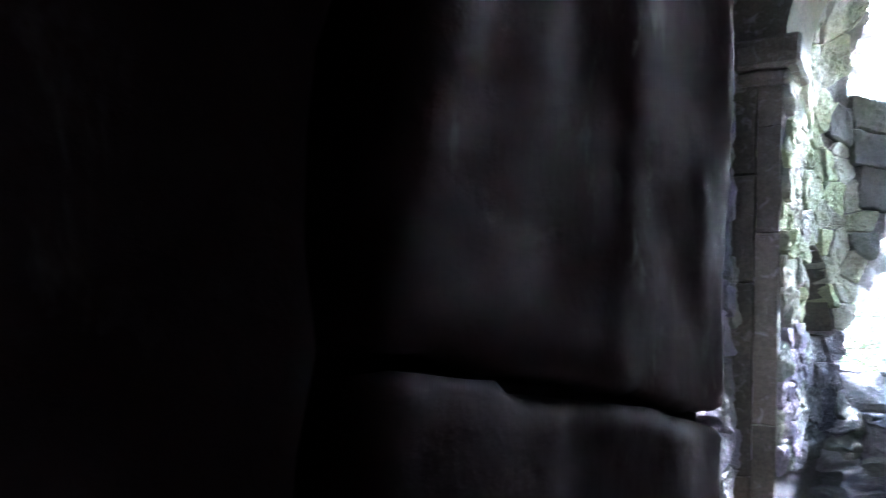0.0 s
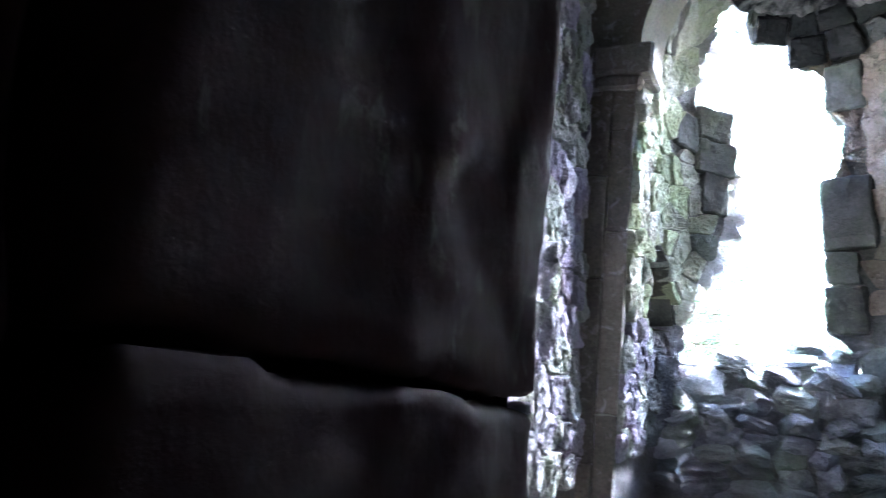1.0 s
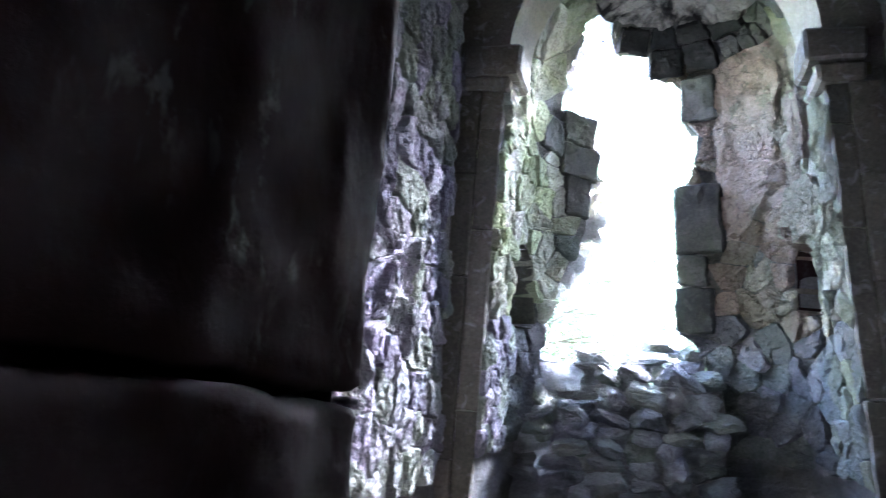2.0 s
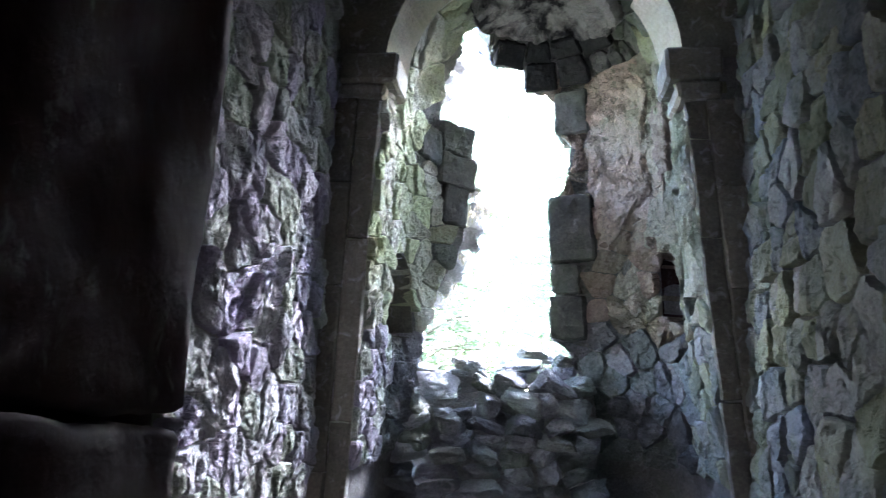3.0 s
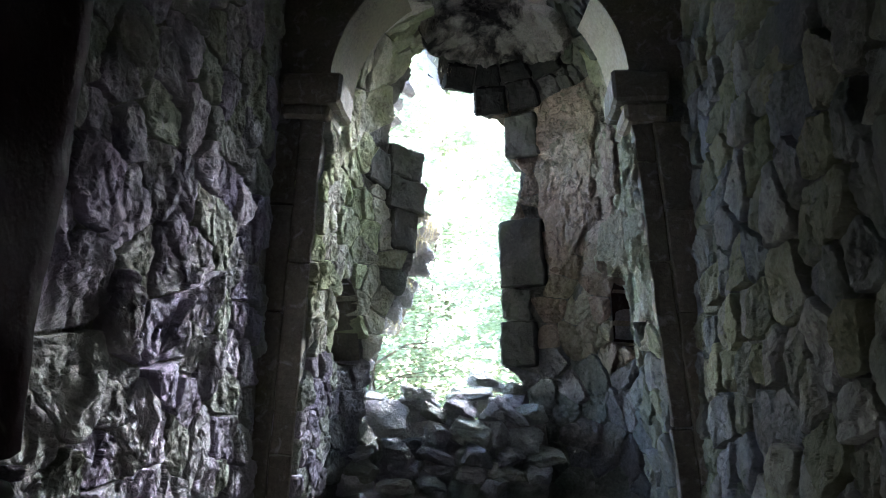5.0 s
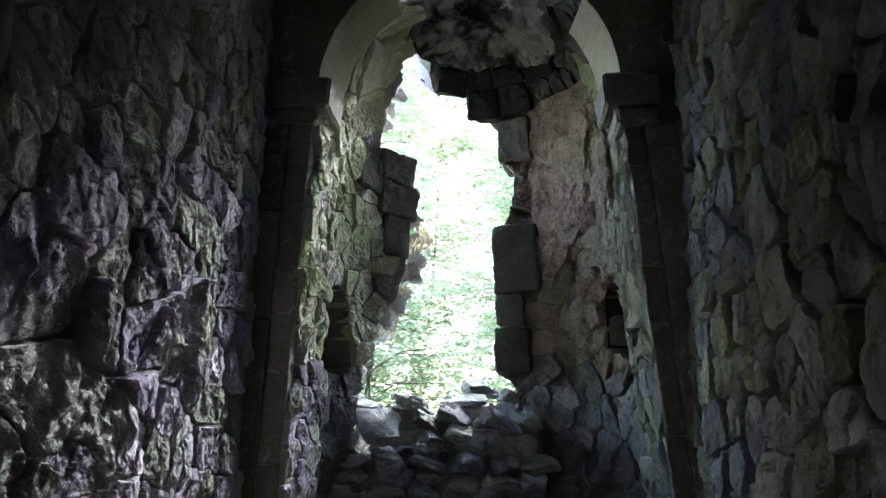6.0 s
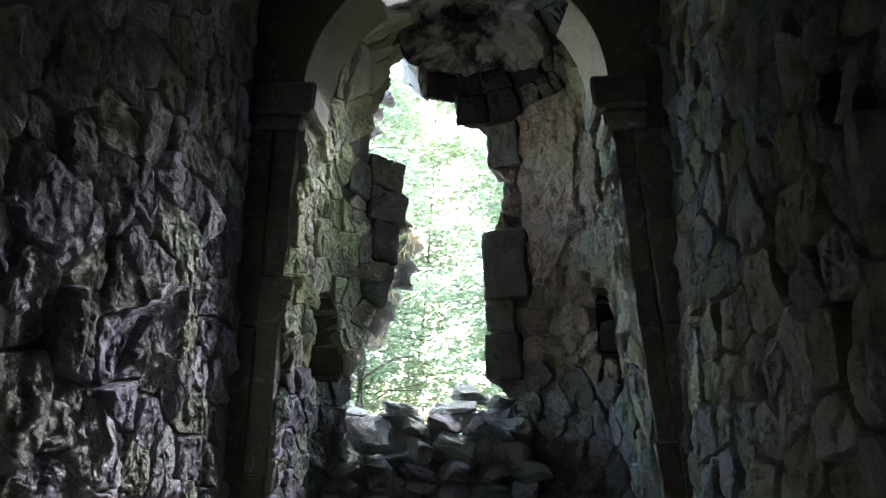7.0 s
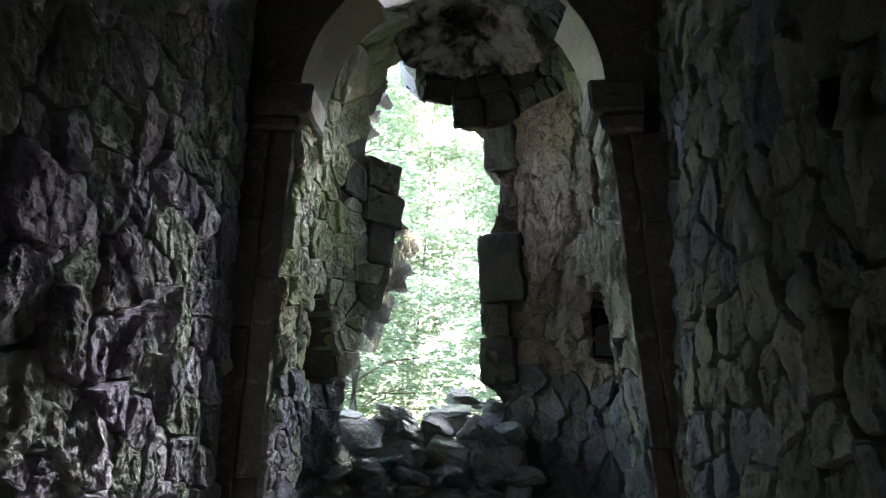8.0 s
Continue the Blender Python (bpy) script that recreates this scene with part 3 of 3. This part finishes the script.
arch_wall = new("arch_wall", mesh_of("arch_wall", tymp_v, tymp_f, M_BLOCK))
tagged(arch_wall, "dark dressed stone wall over the apse arch", "wall", kind="structure")
arch = new("apse_arch", None)
tagged(arch, "round arch of smooth pale limestone voussoirs, crown fallen", "arch", kind="structure")
for deg0, deg1 in ((0, 40), (124, 180)):      # the crown has fallen
    a0, a1 = radians(deg0) + 0.004, radians(deg1) - 0.004
    vs, fs, m = [], [], 16
    for i in range(m + 1):
        a = a0 + (a1 - a0) * i / m
        c, s = math.cos(a), math.sin(a)
        for rad, y in ((ARCH_R - 0.004, -0.02), (ARCH_IN + 0.05, 0.2), (ARCH_IN, 0.42), (ARCH_IN + 0.2, 0.44), (ARCH_R + 0.24, 0.2), (ARCH_R + 0.24, -0.02)):
            p = Vector((rad * c, y, ARCH_Z + rad * s))
            vs.append(p + rough(p, 5, 0.006))
    for i in range(m):
        for q in range(6):
            a, b = i * 6 + q, i * 6 + (q + 1) % 6
            fs.append((a, b, b + 6, a + 6))
    fs += [tuple(range(6)), tuple(range(m * 6, m * 6 + 6))[::-1]]
    me = mesh_of("voussoir", vs, fs, M_SOFFIT)
    part("voussoir", me, arch, centred(me))


def pilaster(name, side, inner, outer, joints):
    """A stepped pilaster of dressed blocks under a moulded impost. inner and outer: x of its edges at the floor's eye level and the lean per metre."""
    thing = new(name, None)
    tagged(thing, "stepped pilaster of dark dressed tuff blocks", "pilaster", kind="structure")
    ex = lambda e, z: e[0] + e[1] * (4.1 - z)
    for i, (z0, z1) in enumerate(zip(joints, joints[1:])):
        for kind in (0, 1):
            zz0, zz1, y0 = z0 + 0.004, z1 - 0.004, 0.0
            if kind:
                zz0, zz1, y0 = (z0 + 0.004 if i == 0 else z0 - 0.35), (z1 - 0.358 if i < len(joints) - 2 else z1), -0.03
            edge = []
            for z in (zz0, zz1):
                xi, xo = ex(inner, z), ex(outer, z)
                xm = xi + (xo - xi) * 0.52
                xa, xb = (xi, xm) if not kind else (xm + side * 0.006, xo + side * 0.1)
                lo, hi = min(xa, xb), max(xa, xb)
                edge += [(lo, y0 - 0.012, z), (hi, y0 - 0.012, z), (hi, y0 + 0.09, z), (lo, y0 + 0.09, z)]
            me = block_mesh("block", edge, M_BLOCK, 7, 0.012, i + kind * 3 + side, 0.007)
            part("block", me, thing, centred(me))
    xi, xo = ex(inner, 4.2), ex(outer, 4.2)
    for nm, z0, z1, out in (("neck", joints[-1] + 0.004, 4.14, 0.035), ("impost", 4.144, 4.38, 0.12)):
        lo, hi = sorted((xi - side * out, xo))
        edge = []
        for z, grow in ((z0, 0.0), (z1, 0.02)):
            edge += [(lo - (grow if side > 0 else 0), -0.06 - out * 0.4, z), (hi + (grow if side < 0 else 0), -0.06 - out * 0.4, z), (hi, 0.43, z), (lo, 0.43, z)]
        me = block_mesh(nm, edge, M_BLOCK, 4, 0.01, z0 + side, 0.025)
        part(nm, me, thing, centred(me))
    return thing


pilaster("pilaster", -1, (-1.144, -0.032), (-1.47, -0.02), (0.0, 0.75, 1.59, 2.934, 3.72, 4.03))
pilaster("pilaster", 1, (1.123, 0.095), (1.40, 0.085), (0.0, 0.9, 1.84, 2.97, 3.70, 4.00))


# ---- dry-laid rubble in the foot of the hole ----
def loose_stone(size, r, n=4):
    bm = bmesh.new()
    bmesh.ops.create_icosphere(bm, subdivisions=n, radius=0.5)
    planes = []
    for _ in range(7):
        d = Vector((r.uniform(-1, 1), r.uniform(-1, 1), r.uniform(-1, 1))).normalized()
        planes.append((d, r.uniform(0.23, 0.36)))
    planes += [(Vector(d).normalized(), r.uniform(0.31, 0.37)) for d in ((0, 0, 1), (0, 0, -1), (1, 0, 0.1), (-1, 0, 0.1), (0, -1, 0.15), (0, 1, 0))]
    off = Vector((r.uniform(0, 40), r.uniform(0, 40), r.uniform(0, 40)))
    for v in bm.verts:
        for d, h in planes:
            over = v.co.dot(d) - h
            if over > 0:
                v.co -= d * over * 0.985
        v.co += noise.noise_vector(v.co * 3.4 + off) * 0.06 + noise.noise_vector(v.co * 9 + off) * 0.028 + noise.noise_vector(v.co * 22 + off) * 0.012
        v.co = Vector((v.co.x * size[0] * 1.25, v.co.y * size[1] * 1.25, v.co.z * size[2] * 1.3))
    me = bpy.data.meshes.new("rubble_stone")
    bm.to_mesh(me)
    bm.free()
    me.materials.append(M_RUBBLE)
    return me


rr = random.Random(5)


def put_stone(x, y, z, size, tilt=(0, 0, 0), label="rough grey stone in a dry-laid rubble wall"):
    ob = new("rubble_stone", loose_stone(size, rr))
    ob.matrix_world = pose(x, y, z, *tilt)
    tagged(ob, label, "stone", "stones of the rubble wall")


z = 0.69
while z < 1.60:
    h = rr.uniform(0.12, 0.19)
    x = -1.16 + rr.uniform(-0.1, 0.0)
    while x < 0.55:
        w = rr.uniform(0.16, 0.42)
        set_back = 1.42 + 0.32 * (z - 1.15) / 0.8 + 0.25 * max(0.0, (x + w / 2 - 0.1))
        put_stone(x + w / 2, set_back + rr.uniform(-0.04, 0.06), z + h / 2 + rr.uniform(-0.02, 0.02), (w, rr.uniform(0.24, 0.34), h * rr.uniform(0.75, 1.3)), (rr.uniform(4, 34), rr.uniform(-16, 16), rr.uniform(-24, 24)))
        x += w * 0.98
    z += h * 0.92
for i in range(8):
    put_stone(-1.0 + i * 0.2, 1.82 + rr.uniform(-0.04, 0.04), 1.60 + rr.uniform(-0.03, 0.05), (0.27, 0.34, 0.26), (rr.uniform(0, 20), rr.uniform(-12, 12), rr.uniform(-25, 25)))
    put_stone(-1.0 + i * 0.2, 1.80 + rr.uniform(-0.04, 0.04), 1.38 + rr.uniform(-0.03, 0.03), (0.27, 0.34, 0.26), (rr.uniform(0, 20), rr.uniform(-12, 12), rr.uniform(-25, 25)))
# tumbled stones along its crest: place, size and tilt
TOP = [(-0.82, 1.58, 1.86, 0.52, 0.48, 0.16, 42, -8, 14), (-0.59, 1.90, 2.10, 0.38, 0.30, 0.19, 6, 3, 5), (-0.06, 1.62, 1.76, 0.42, 0.30, 0.22, 26, 14, -8), (-0.36, 1.60, 1.76, 0.22, 0.26, 0.20, 20, -20, 30), (-0.42, 1.68, 1.92, 0.24, 0.26, 0.14, 24, 18, 40),
       (0.12, 1.66, 1.96, 0.26, 0.24, 0.20, 18, -28, 30), (0.27, 1.66, 1.96, 0.44, 0.2, 0.08, 24, 36, -10), (0.18, 1.58, 1.76, 0.17, 0.22, 0.24, 8, -6, 20), (0.40, 1.66, 1.72, 0.30, 0.28, 0.24, 8, 6, -20), (-0.10, 2.02, 2.12, 0.50, 0.36, 0.10, 20, -6, 8),
       (-0.02, 2.30, 2.28, 0.30, 0.30, 0.13, 16, -12, 30), (0.16, 2.32, 2.22, 0.26, 0.26, 0.10, 12, 8, 12), (0.33, 2.20, 2.18, 0.26, 0.26, 0.16, 12, 16, 12), (-0.16, 1.80, 1.99, 0.34, 0.28, 0.13, 26, 20, -15), (-1.08, 1.62, 1.72, 0.28, 0.36, 0.24, 12, 4, 0),
       (-1.02, 2.05, 1.98, 0.34, 0.4, 0.26, 10, 4, 0), (-0.62, 2.3, 1.98, 0.5, 0.4, 0.28, 5, 2, 9), (-0.1, 2.35, 2.06, 0.5, 0.4, 0.28, 3, 4, 20), (0.28, 2.1, 2.02, 0.36, 0.4, 0.26, 3, 4, -20), (-0.6, 1.85, 1.96, 0.4, 0.3, 0.24, 8, 0, 10), (-0.2, 1.95, 1.94, 0.4, 0.3, 0.26, 4, 3, 0), (0.45, 1.85, 1.94, 0.3, 0.3, 0.22, 0, -15, 0)]
for x, y, zz, w, d, h, *tilt in TOP:
    put_stone(x, y + 0.08, zz, (w, d, h), tilt, "tumbled grey stone lying on the rubble wall's crest")
heap = new("rubble_core", block_mesh("rubble_core", box(-1.10, 0.62, 1.98, 2.55, 0.69, 1.88), M_MORTAR, 5, 0.04, 4))
tagged(heap, "packed rubble and lime behind the loose stones", "rubble", kind="stuff")


# ---- broken core of the wall at the rim of the hole ----
cr = random.Random(21)
CORE = [(-0.50, 3.72, 0.24), (-0.56, 3.55, 0.20), (-0.60, 3.38, 0.24), (-0.66, 3.20, 0.20), (-0.70, 3.05, 0.24), (-0.78, 2.90, 0.22), (-0.84, 2.76, 0.22), (-0.50, 3.88, 0.16), (-1.02, 2.55, 0.22), (-1.08, 2.38, 0.24), (-1.12, 2.20, 0.24),
        (0.42, 4.34, 0.20), (0.46, 4.20, 0.22), (0.42, 4.06, 0.22), (0.46, 3.93, 0.2), (0.36, 2.28, 0.2), (-0.98, 4.74, 0.2), (-0.94, 4.90, 0.18), (-0.90, 5.05, 0.2)]
for u, v, size in CORE:
    me = loose_stone((size * cr.uniform(0.8, 1.2), size * 1.3, size * cr.uniform(0.7, 1.0)), cr)
    me.materials[0] = M_CORE
    ob = part("core_stone", me, apse_wall)
    ob.matrix_world = Matrix.Translation(apse(u, v, -0.30)) @ pose(0, 0, 0, cr.uniform(-30, 30), cr.uniform(-30, 30), cr.uniform(0, 360))


# ---- dry grass on the broken edge of the wall ----
def grass_tuft(u, v, d, count, length, seed):
    r = random.Random(seed)
    base = Vector(apse(u, v, d))
    verts, faces = [], []
    for _ in range(count):
        p = Vector((r.gauss(0, 0.04), r.gauss(0, 0.04), r.gauss(0, 0.02)))
        way = Vector((r.uniform(-0.2, 1.0), r.uniform(-0.8, 0.3), r.uniform(-0.9, 0.35))).normalized() * length * r.uniform(0.5, 1.2)
        side = way.cross(Vector((0, 0, 1))).normalized() * 0.0025
        mid = p + way * 0.55 + Vector((0, 0, 0.02))
        tip = p + way + Vector((0, 0, -0.05))
        o = len(verts)
        verts += [p - side, p + side, mid + side, mid - side, tip]
        faces += [(o, o + 1, o + 2, o + 3), (o + 3, o + 2, o + 4)]
    ob = new("dry_grass", mesh_of("dry_grass", verts, faces, M_STRAW))
    ob.location = base
    tagged(ob, "tuft of dry straw-coloured grass hanging from broken masonry", "grass", "dry grass tufts", kind="stuff")


for u, v, count, length, seed in ((-0.56, 3.80, 90, 0.16, 1), (-0.64, 3.62, 60, 0.12, 2), (-0.76, 3.18, 50, 0.10, 3), (-0.90, 2.74, 40, 0.10, 4), (-0.64, 5.38, 36, 0.12, 5)):
    grass_tuft(u, v, -0.06, count, length, seed)


# ---- a grey stake leaning against the broken edge outside ----
stake = block_mesh("wooden_stake", [(-0.935, 2.68, 2.75), (-0.885, 2.68, 2.75), (-0.885, 2.73, 2.75), (-0.935, 2.73, 2.75), (-0.765, 2.68, 3.30), (-0.715, 2.68, 3.32), (-0.715, 2.73, 3.32), (-0.765, 2.73, 3.30)], M_BARK, 3, 0.008, 5, 0.006)
stake_at = centred(stake)
tagged(part("wooden_stake", stake, None, stake_at), "weathered wooden stake leaning in the broken wall", "stake")

# ---- trees outside ----
def tube(points, radii, sides=8):
    verts, faces = [], []
    for (p, q), rad in zip(zip(points, points[1:] + [points[-1] * 2 - points[-2]]), radii):
        m = (q - p).to_track_quat("Z", "Y").to_matrix()
        for k in range(sides):
            a = 2 * math.pi * k / sides
            verts.append(p + m @ Vector((math.cos(a) * rad, math.sin(a) * rad, 0)))
    for i in range(len(points) - 1):
        for k in range(sides):
            j = (k + 1) % sides
            faces.append((i * sides + k, i * sides + j, (i + 1) * sides + j, (i + 1) * sides + k))
    return verts, faces


def tree(x, y, height, girth, crown_from, spread, sprays, seed, leaf=0.09):
    r = random.Random(seed)
    base = Vector((x, y, ground_height(x, y) - 0.15))
    thing = new("tree", None)
    thing.location = base
    tagged(thing, "slender broadleaf tree with sunlit layered green sprays", "tree", "trees on the slope")
    pts, p = [], Vector((0, 0, 0))
    lean = Vector((r.uniform(-0.06, 0.06), r.uniform(-0.06, 0.06), 1))
    for i in range(10):
        pts.append(p.copy())
        p = p + lean * (height / 9) + Vector((r.uniform(-0.08, 0.08), r.uniform(-0.08, 0.08), 0))
    v, f = tube(pts, [girth * (1 - 0.085 * i) for i in range(10)])
    lv, lf = [], []
    for k in range(sprays):
        t = crown_from + (1 - crown_from) * (k + r.random()) / sprays
        i = min(8, int(t * 9))
        start = pts[i].lerp(pts[i + 1], t * 9 - i)
        a, reach = r.uniform(0, 2 * math.pi), spread * r.uniform(0.35, 1.0) * (1.15 - 0.6 * t)
        tip = start + Vector((math.cos(a) * reach, math.sin(a) * reach, r.uniform(0.0, 0.35) * reach))
        mid = start.lerp(tip, 0.5) + Vector((0, 0, 0.12 * reach))
        if k % 2 == 0:
            bv, bf = tube([start, mid, tip], [girth * 0.25, girth * 0.14, 0.008], 5)
            o = len(v)
            v += bv
            f += [tuple(q + o for q in face) for face in bf]
        for _ in range(3):
            c = mid.lerp(tip, r.uniform(0.2, 1.1)) + Vector((r.gauss(0, 0.2), r.gauss(0, 0.2), r.gauss(0, 0.12)))
            tiltx, tilty = r.uniform(-0.35, 0.35), r.uniform(-0.35, 0.35)
            for _ in range(34):
                dx, dy = r.gauss(0, 0.30), r.gauss(0, 0.30)
                q = c + Vector((dx, dy, dx * tiltx + dy * tilty + r.gauss(0, 0.035)))
                ax = r.uniform(0, 6.28)
                along = Vector((math.cos(ax), math.sin(ax), r.uniform(-0.5, 0.3))) * leaf * r.uniform(0.7, 1.3)
                across = Vector((-math.sin(ax), math.cos(ax), r.uniform(-0.4, 0.4))) * leaf * 0.36
                o = len(lv)
                lv += [q, q + along * 0.45 + across, q + along, q + along * 0.45 - across]
                lf.append((o, o + 1, o + 2, o + 3))
    part("trunk", mesh_of("trunk", v, f, M_BARK, True), thing)
    part("crown", mesh_of("crown", lv, lf, M_LEAF), thing, label="layered sprays of young green leaves")
    return thing


TREES = [(-1.75, 6.2, 6.5, 0.10, 0.30, 1.5, 36), (1.1, 7.5, 4.8, 0.08, 0.15, 1.9, 45), (-3.2, 9.5, 8, 0.12, 0.2, 2.2, 60), (0.7, 11.0, 7.8, 0.10, 0.10, 2.8, 110), (2.6, 12, 8, 0.11, 0.15, 2.3, 80),
         (-3.9, 15, 9, 0.14, 0.06, 3.2, 135), (0.9, 16, 9, 0.13, 0.06, 2.6, 100), (-5.2, 16, 9, 0.15, 0.1, 2.6, 70), (4.8, 17, 9, 0.15, 0.1, 2.6, 70), (-5.6, 21, 10, 0.11, 0.05, 4.2, 140), (2.8, 23, 10, 0.16, 0.05, 3.0, 90),
         (-4.4, 18, 13, 0.13, 0.25, 3.2, 110), (1.2, 19, 13, 0.12, 0.2, 3.6, 120), (-3.1, 25, 15, 0.09, 0.05, 4.2, 230), (-5.9, 27, 11, 0.12, 0.05, 4.4, 110)]
TREES += [(-2.7, 22, 19, 0.05, 0.05, 4.0, 190), (-0.2, 25, 20, 0.12, 0.05, 4.2, 190), (-4.6, 24, 20, 0.12, 0.05, 4.0, 170)]
for i, t in enumerate(TREES):
    tree(*t[:6], int(t[6] * 1.35), seed=100 + i, leaf=0.09 + 0.004 * max(0, t[1] - 6))

# ---- old plaster left on the apse ----
def plaster(outline, material, label, seed, proud=0.066):
    """A sheet of old plaster over the stones, with a ragged rim that stands off the wall."""
    step, verts, faces, index = 0.022, [], [], {}
    u0, u1, v0, v1 = min(p[0] for p in outline), max(p[0] for p in outline), min(p[1] for p in outline), max(p[1] for p in outline)

    def ragged(u, v):
        return (u + 0.06 * noise.noise(Vector((u * 5, v * 5, seed))), v + 0.06 * noise.noise(Vector((u * 5, v * 5, seed + 9))))

    def vert(i, j, low):
        if (i, j, low) not in index:
            u, v = u0 + i * step, v0 + j * step
            if not inside((u, v), outline):
                u, v = nearest_on((u, v), outline)
            u, v = ragged(u, v)
            q = Vector(apse(u, v, 0)) * 4 + Vector((seed, 0, 0))
            far = noise.voronoi(q * 0.75 + noise.noise_vector(q * 1.3) * 0.5)[0]
            split = -0.03 * max(0.0, 1 - (far[1] - far[0]) / 0.09)
            index[i, j, low] = len(verts)
            verts.append(apse(u, v, -0.05 if low else proud + split + 0.026 * noise.noise(q) + 0.016 * noise.noise(q * 3.9) + 0.008 * noise.noise(q * 9.0)))
        return index[i, j, low]

    solid = {(i, j) for i in range(int((u1 - u0) / step) + 1) for j in range(int((v1 - v0) / step) + 1) if inside((u0 + (i + 0.5) * step, v0 + (j + 0.5) * step), outline)}
    for i, j in solid:
        ring = [(i, j), (i + 1, j), (i + 1, j + 1), (i, j + 1)]
        faces.append(tuple(vert(*p, 0) for p in ring))
        for p, q, other in ((0, 1, (i, j - 1)), (1, 2, (i + 1, j)), (2, 3, (i, j + 1)), (3, 0, (i - 1, j))):
            if other not in solid:
                faces.append((vert(*ring[p], 0), vert(*ring[p], 1), vert(*ring[q], 1), vert(*ring[q], 0)))
    c = Vector(apse((u0 + u1) / 2, (v0 + v1) / 2, 0))
    part("plaster", mesh_of("plaster", [Vector(v) - c for v in verts], faces, material), apse_wall, c, label)


plaster([(0.66, 4.95), (1.1, 5.05), (1.5, 4.95), (1.55, 4.5), (1.35, 4.2), (1.3, 3.85), (1.15, 3.65), (0.98, 3.45), (0.80, 3.25), (0.66, 3.3), (0.66, 3.5), (0.62, 4.0), (0.60, 4.4)], M_APSE_S, "pinkish ochre plaster", 3, 0.052)
plaster([(1.6, 4.35), (2.0, 4.4), (2.2, 4.1), (2.05, 3.75), (1.75, 3.7), (1.6, 3.95)], M_APSE_S, "pale ochre plaster", 4, 0.055)
plaster([(1.45, 3.6), (1.9, 3.65), (2.2, 3.5), (2.15, 3.15), (1.75, 3.12), (1.45, 3.1), (1.3, 3.2)], M_APSE_S, "pale ochre plaster", 5, 0.055)
plaster([(-1.67, 5.62), (-1.29, 5.51), (-0.81, 5.49), (-0.3, 5.53), (0.19, 5.50), (0.62, 5.54), (0.95, 5.42), (1.39, 5.33), (1.95, 5.30), (2.12, 5.58), (2.05, 5.98), (1.6, 6.15), (-1.4, 6.15), (-1.9, 5.95)], M_DOME, "grey lime plaster with dark patches painted for its holes", 6, 0.13)

# ---- the stones of the walls ----
lay(wall_n, polys_n, north, lambda u, v: M_NORTH, wr, proud=0.055, coarse=0.013, gap=0.006, lean=0.12, grain=7.0, broken=0.18, n=56, rings=15, chip=0.015, chip_size=(9.0, 6.0))
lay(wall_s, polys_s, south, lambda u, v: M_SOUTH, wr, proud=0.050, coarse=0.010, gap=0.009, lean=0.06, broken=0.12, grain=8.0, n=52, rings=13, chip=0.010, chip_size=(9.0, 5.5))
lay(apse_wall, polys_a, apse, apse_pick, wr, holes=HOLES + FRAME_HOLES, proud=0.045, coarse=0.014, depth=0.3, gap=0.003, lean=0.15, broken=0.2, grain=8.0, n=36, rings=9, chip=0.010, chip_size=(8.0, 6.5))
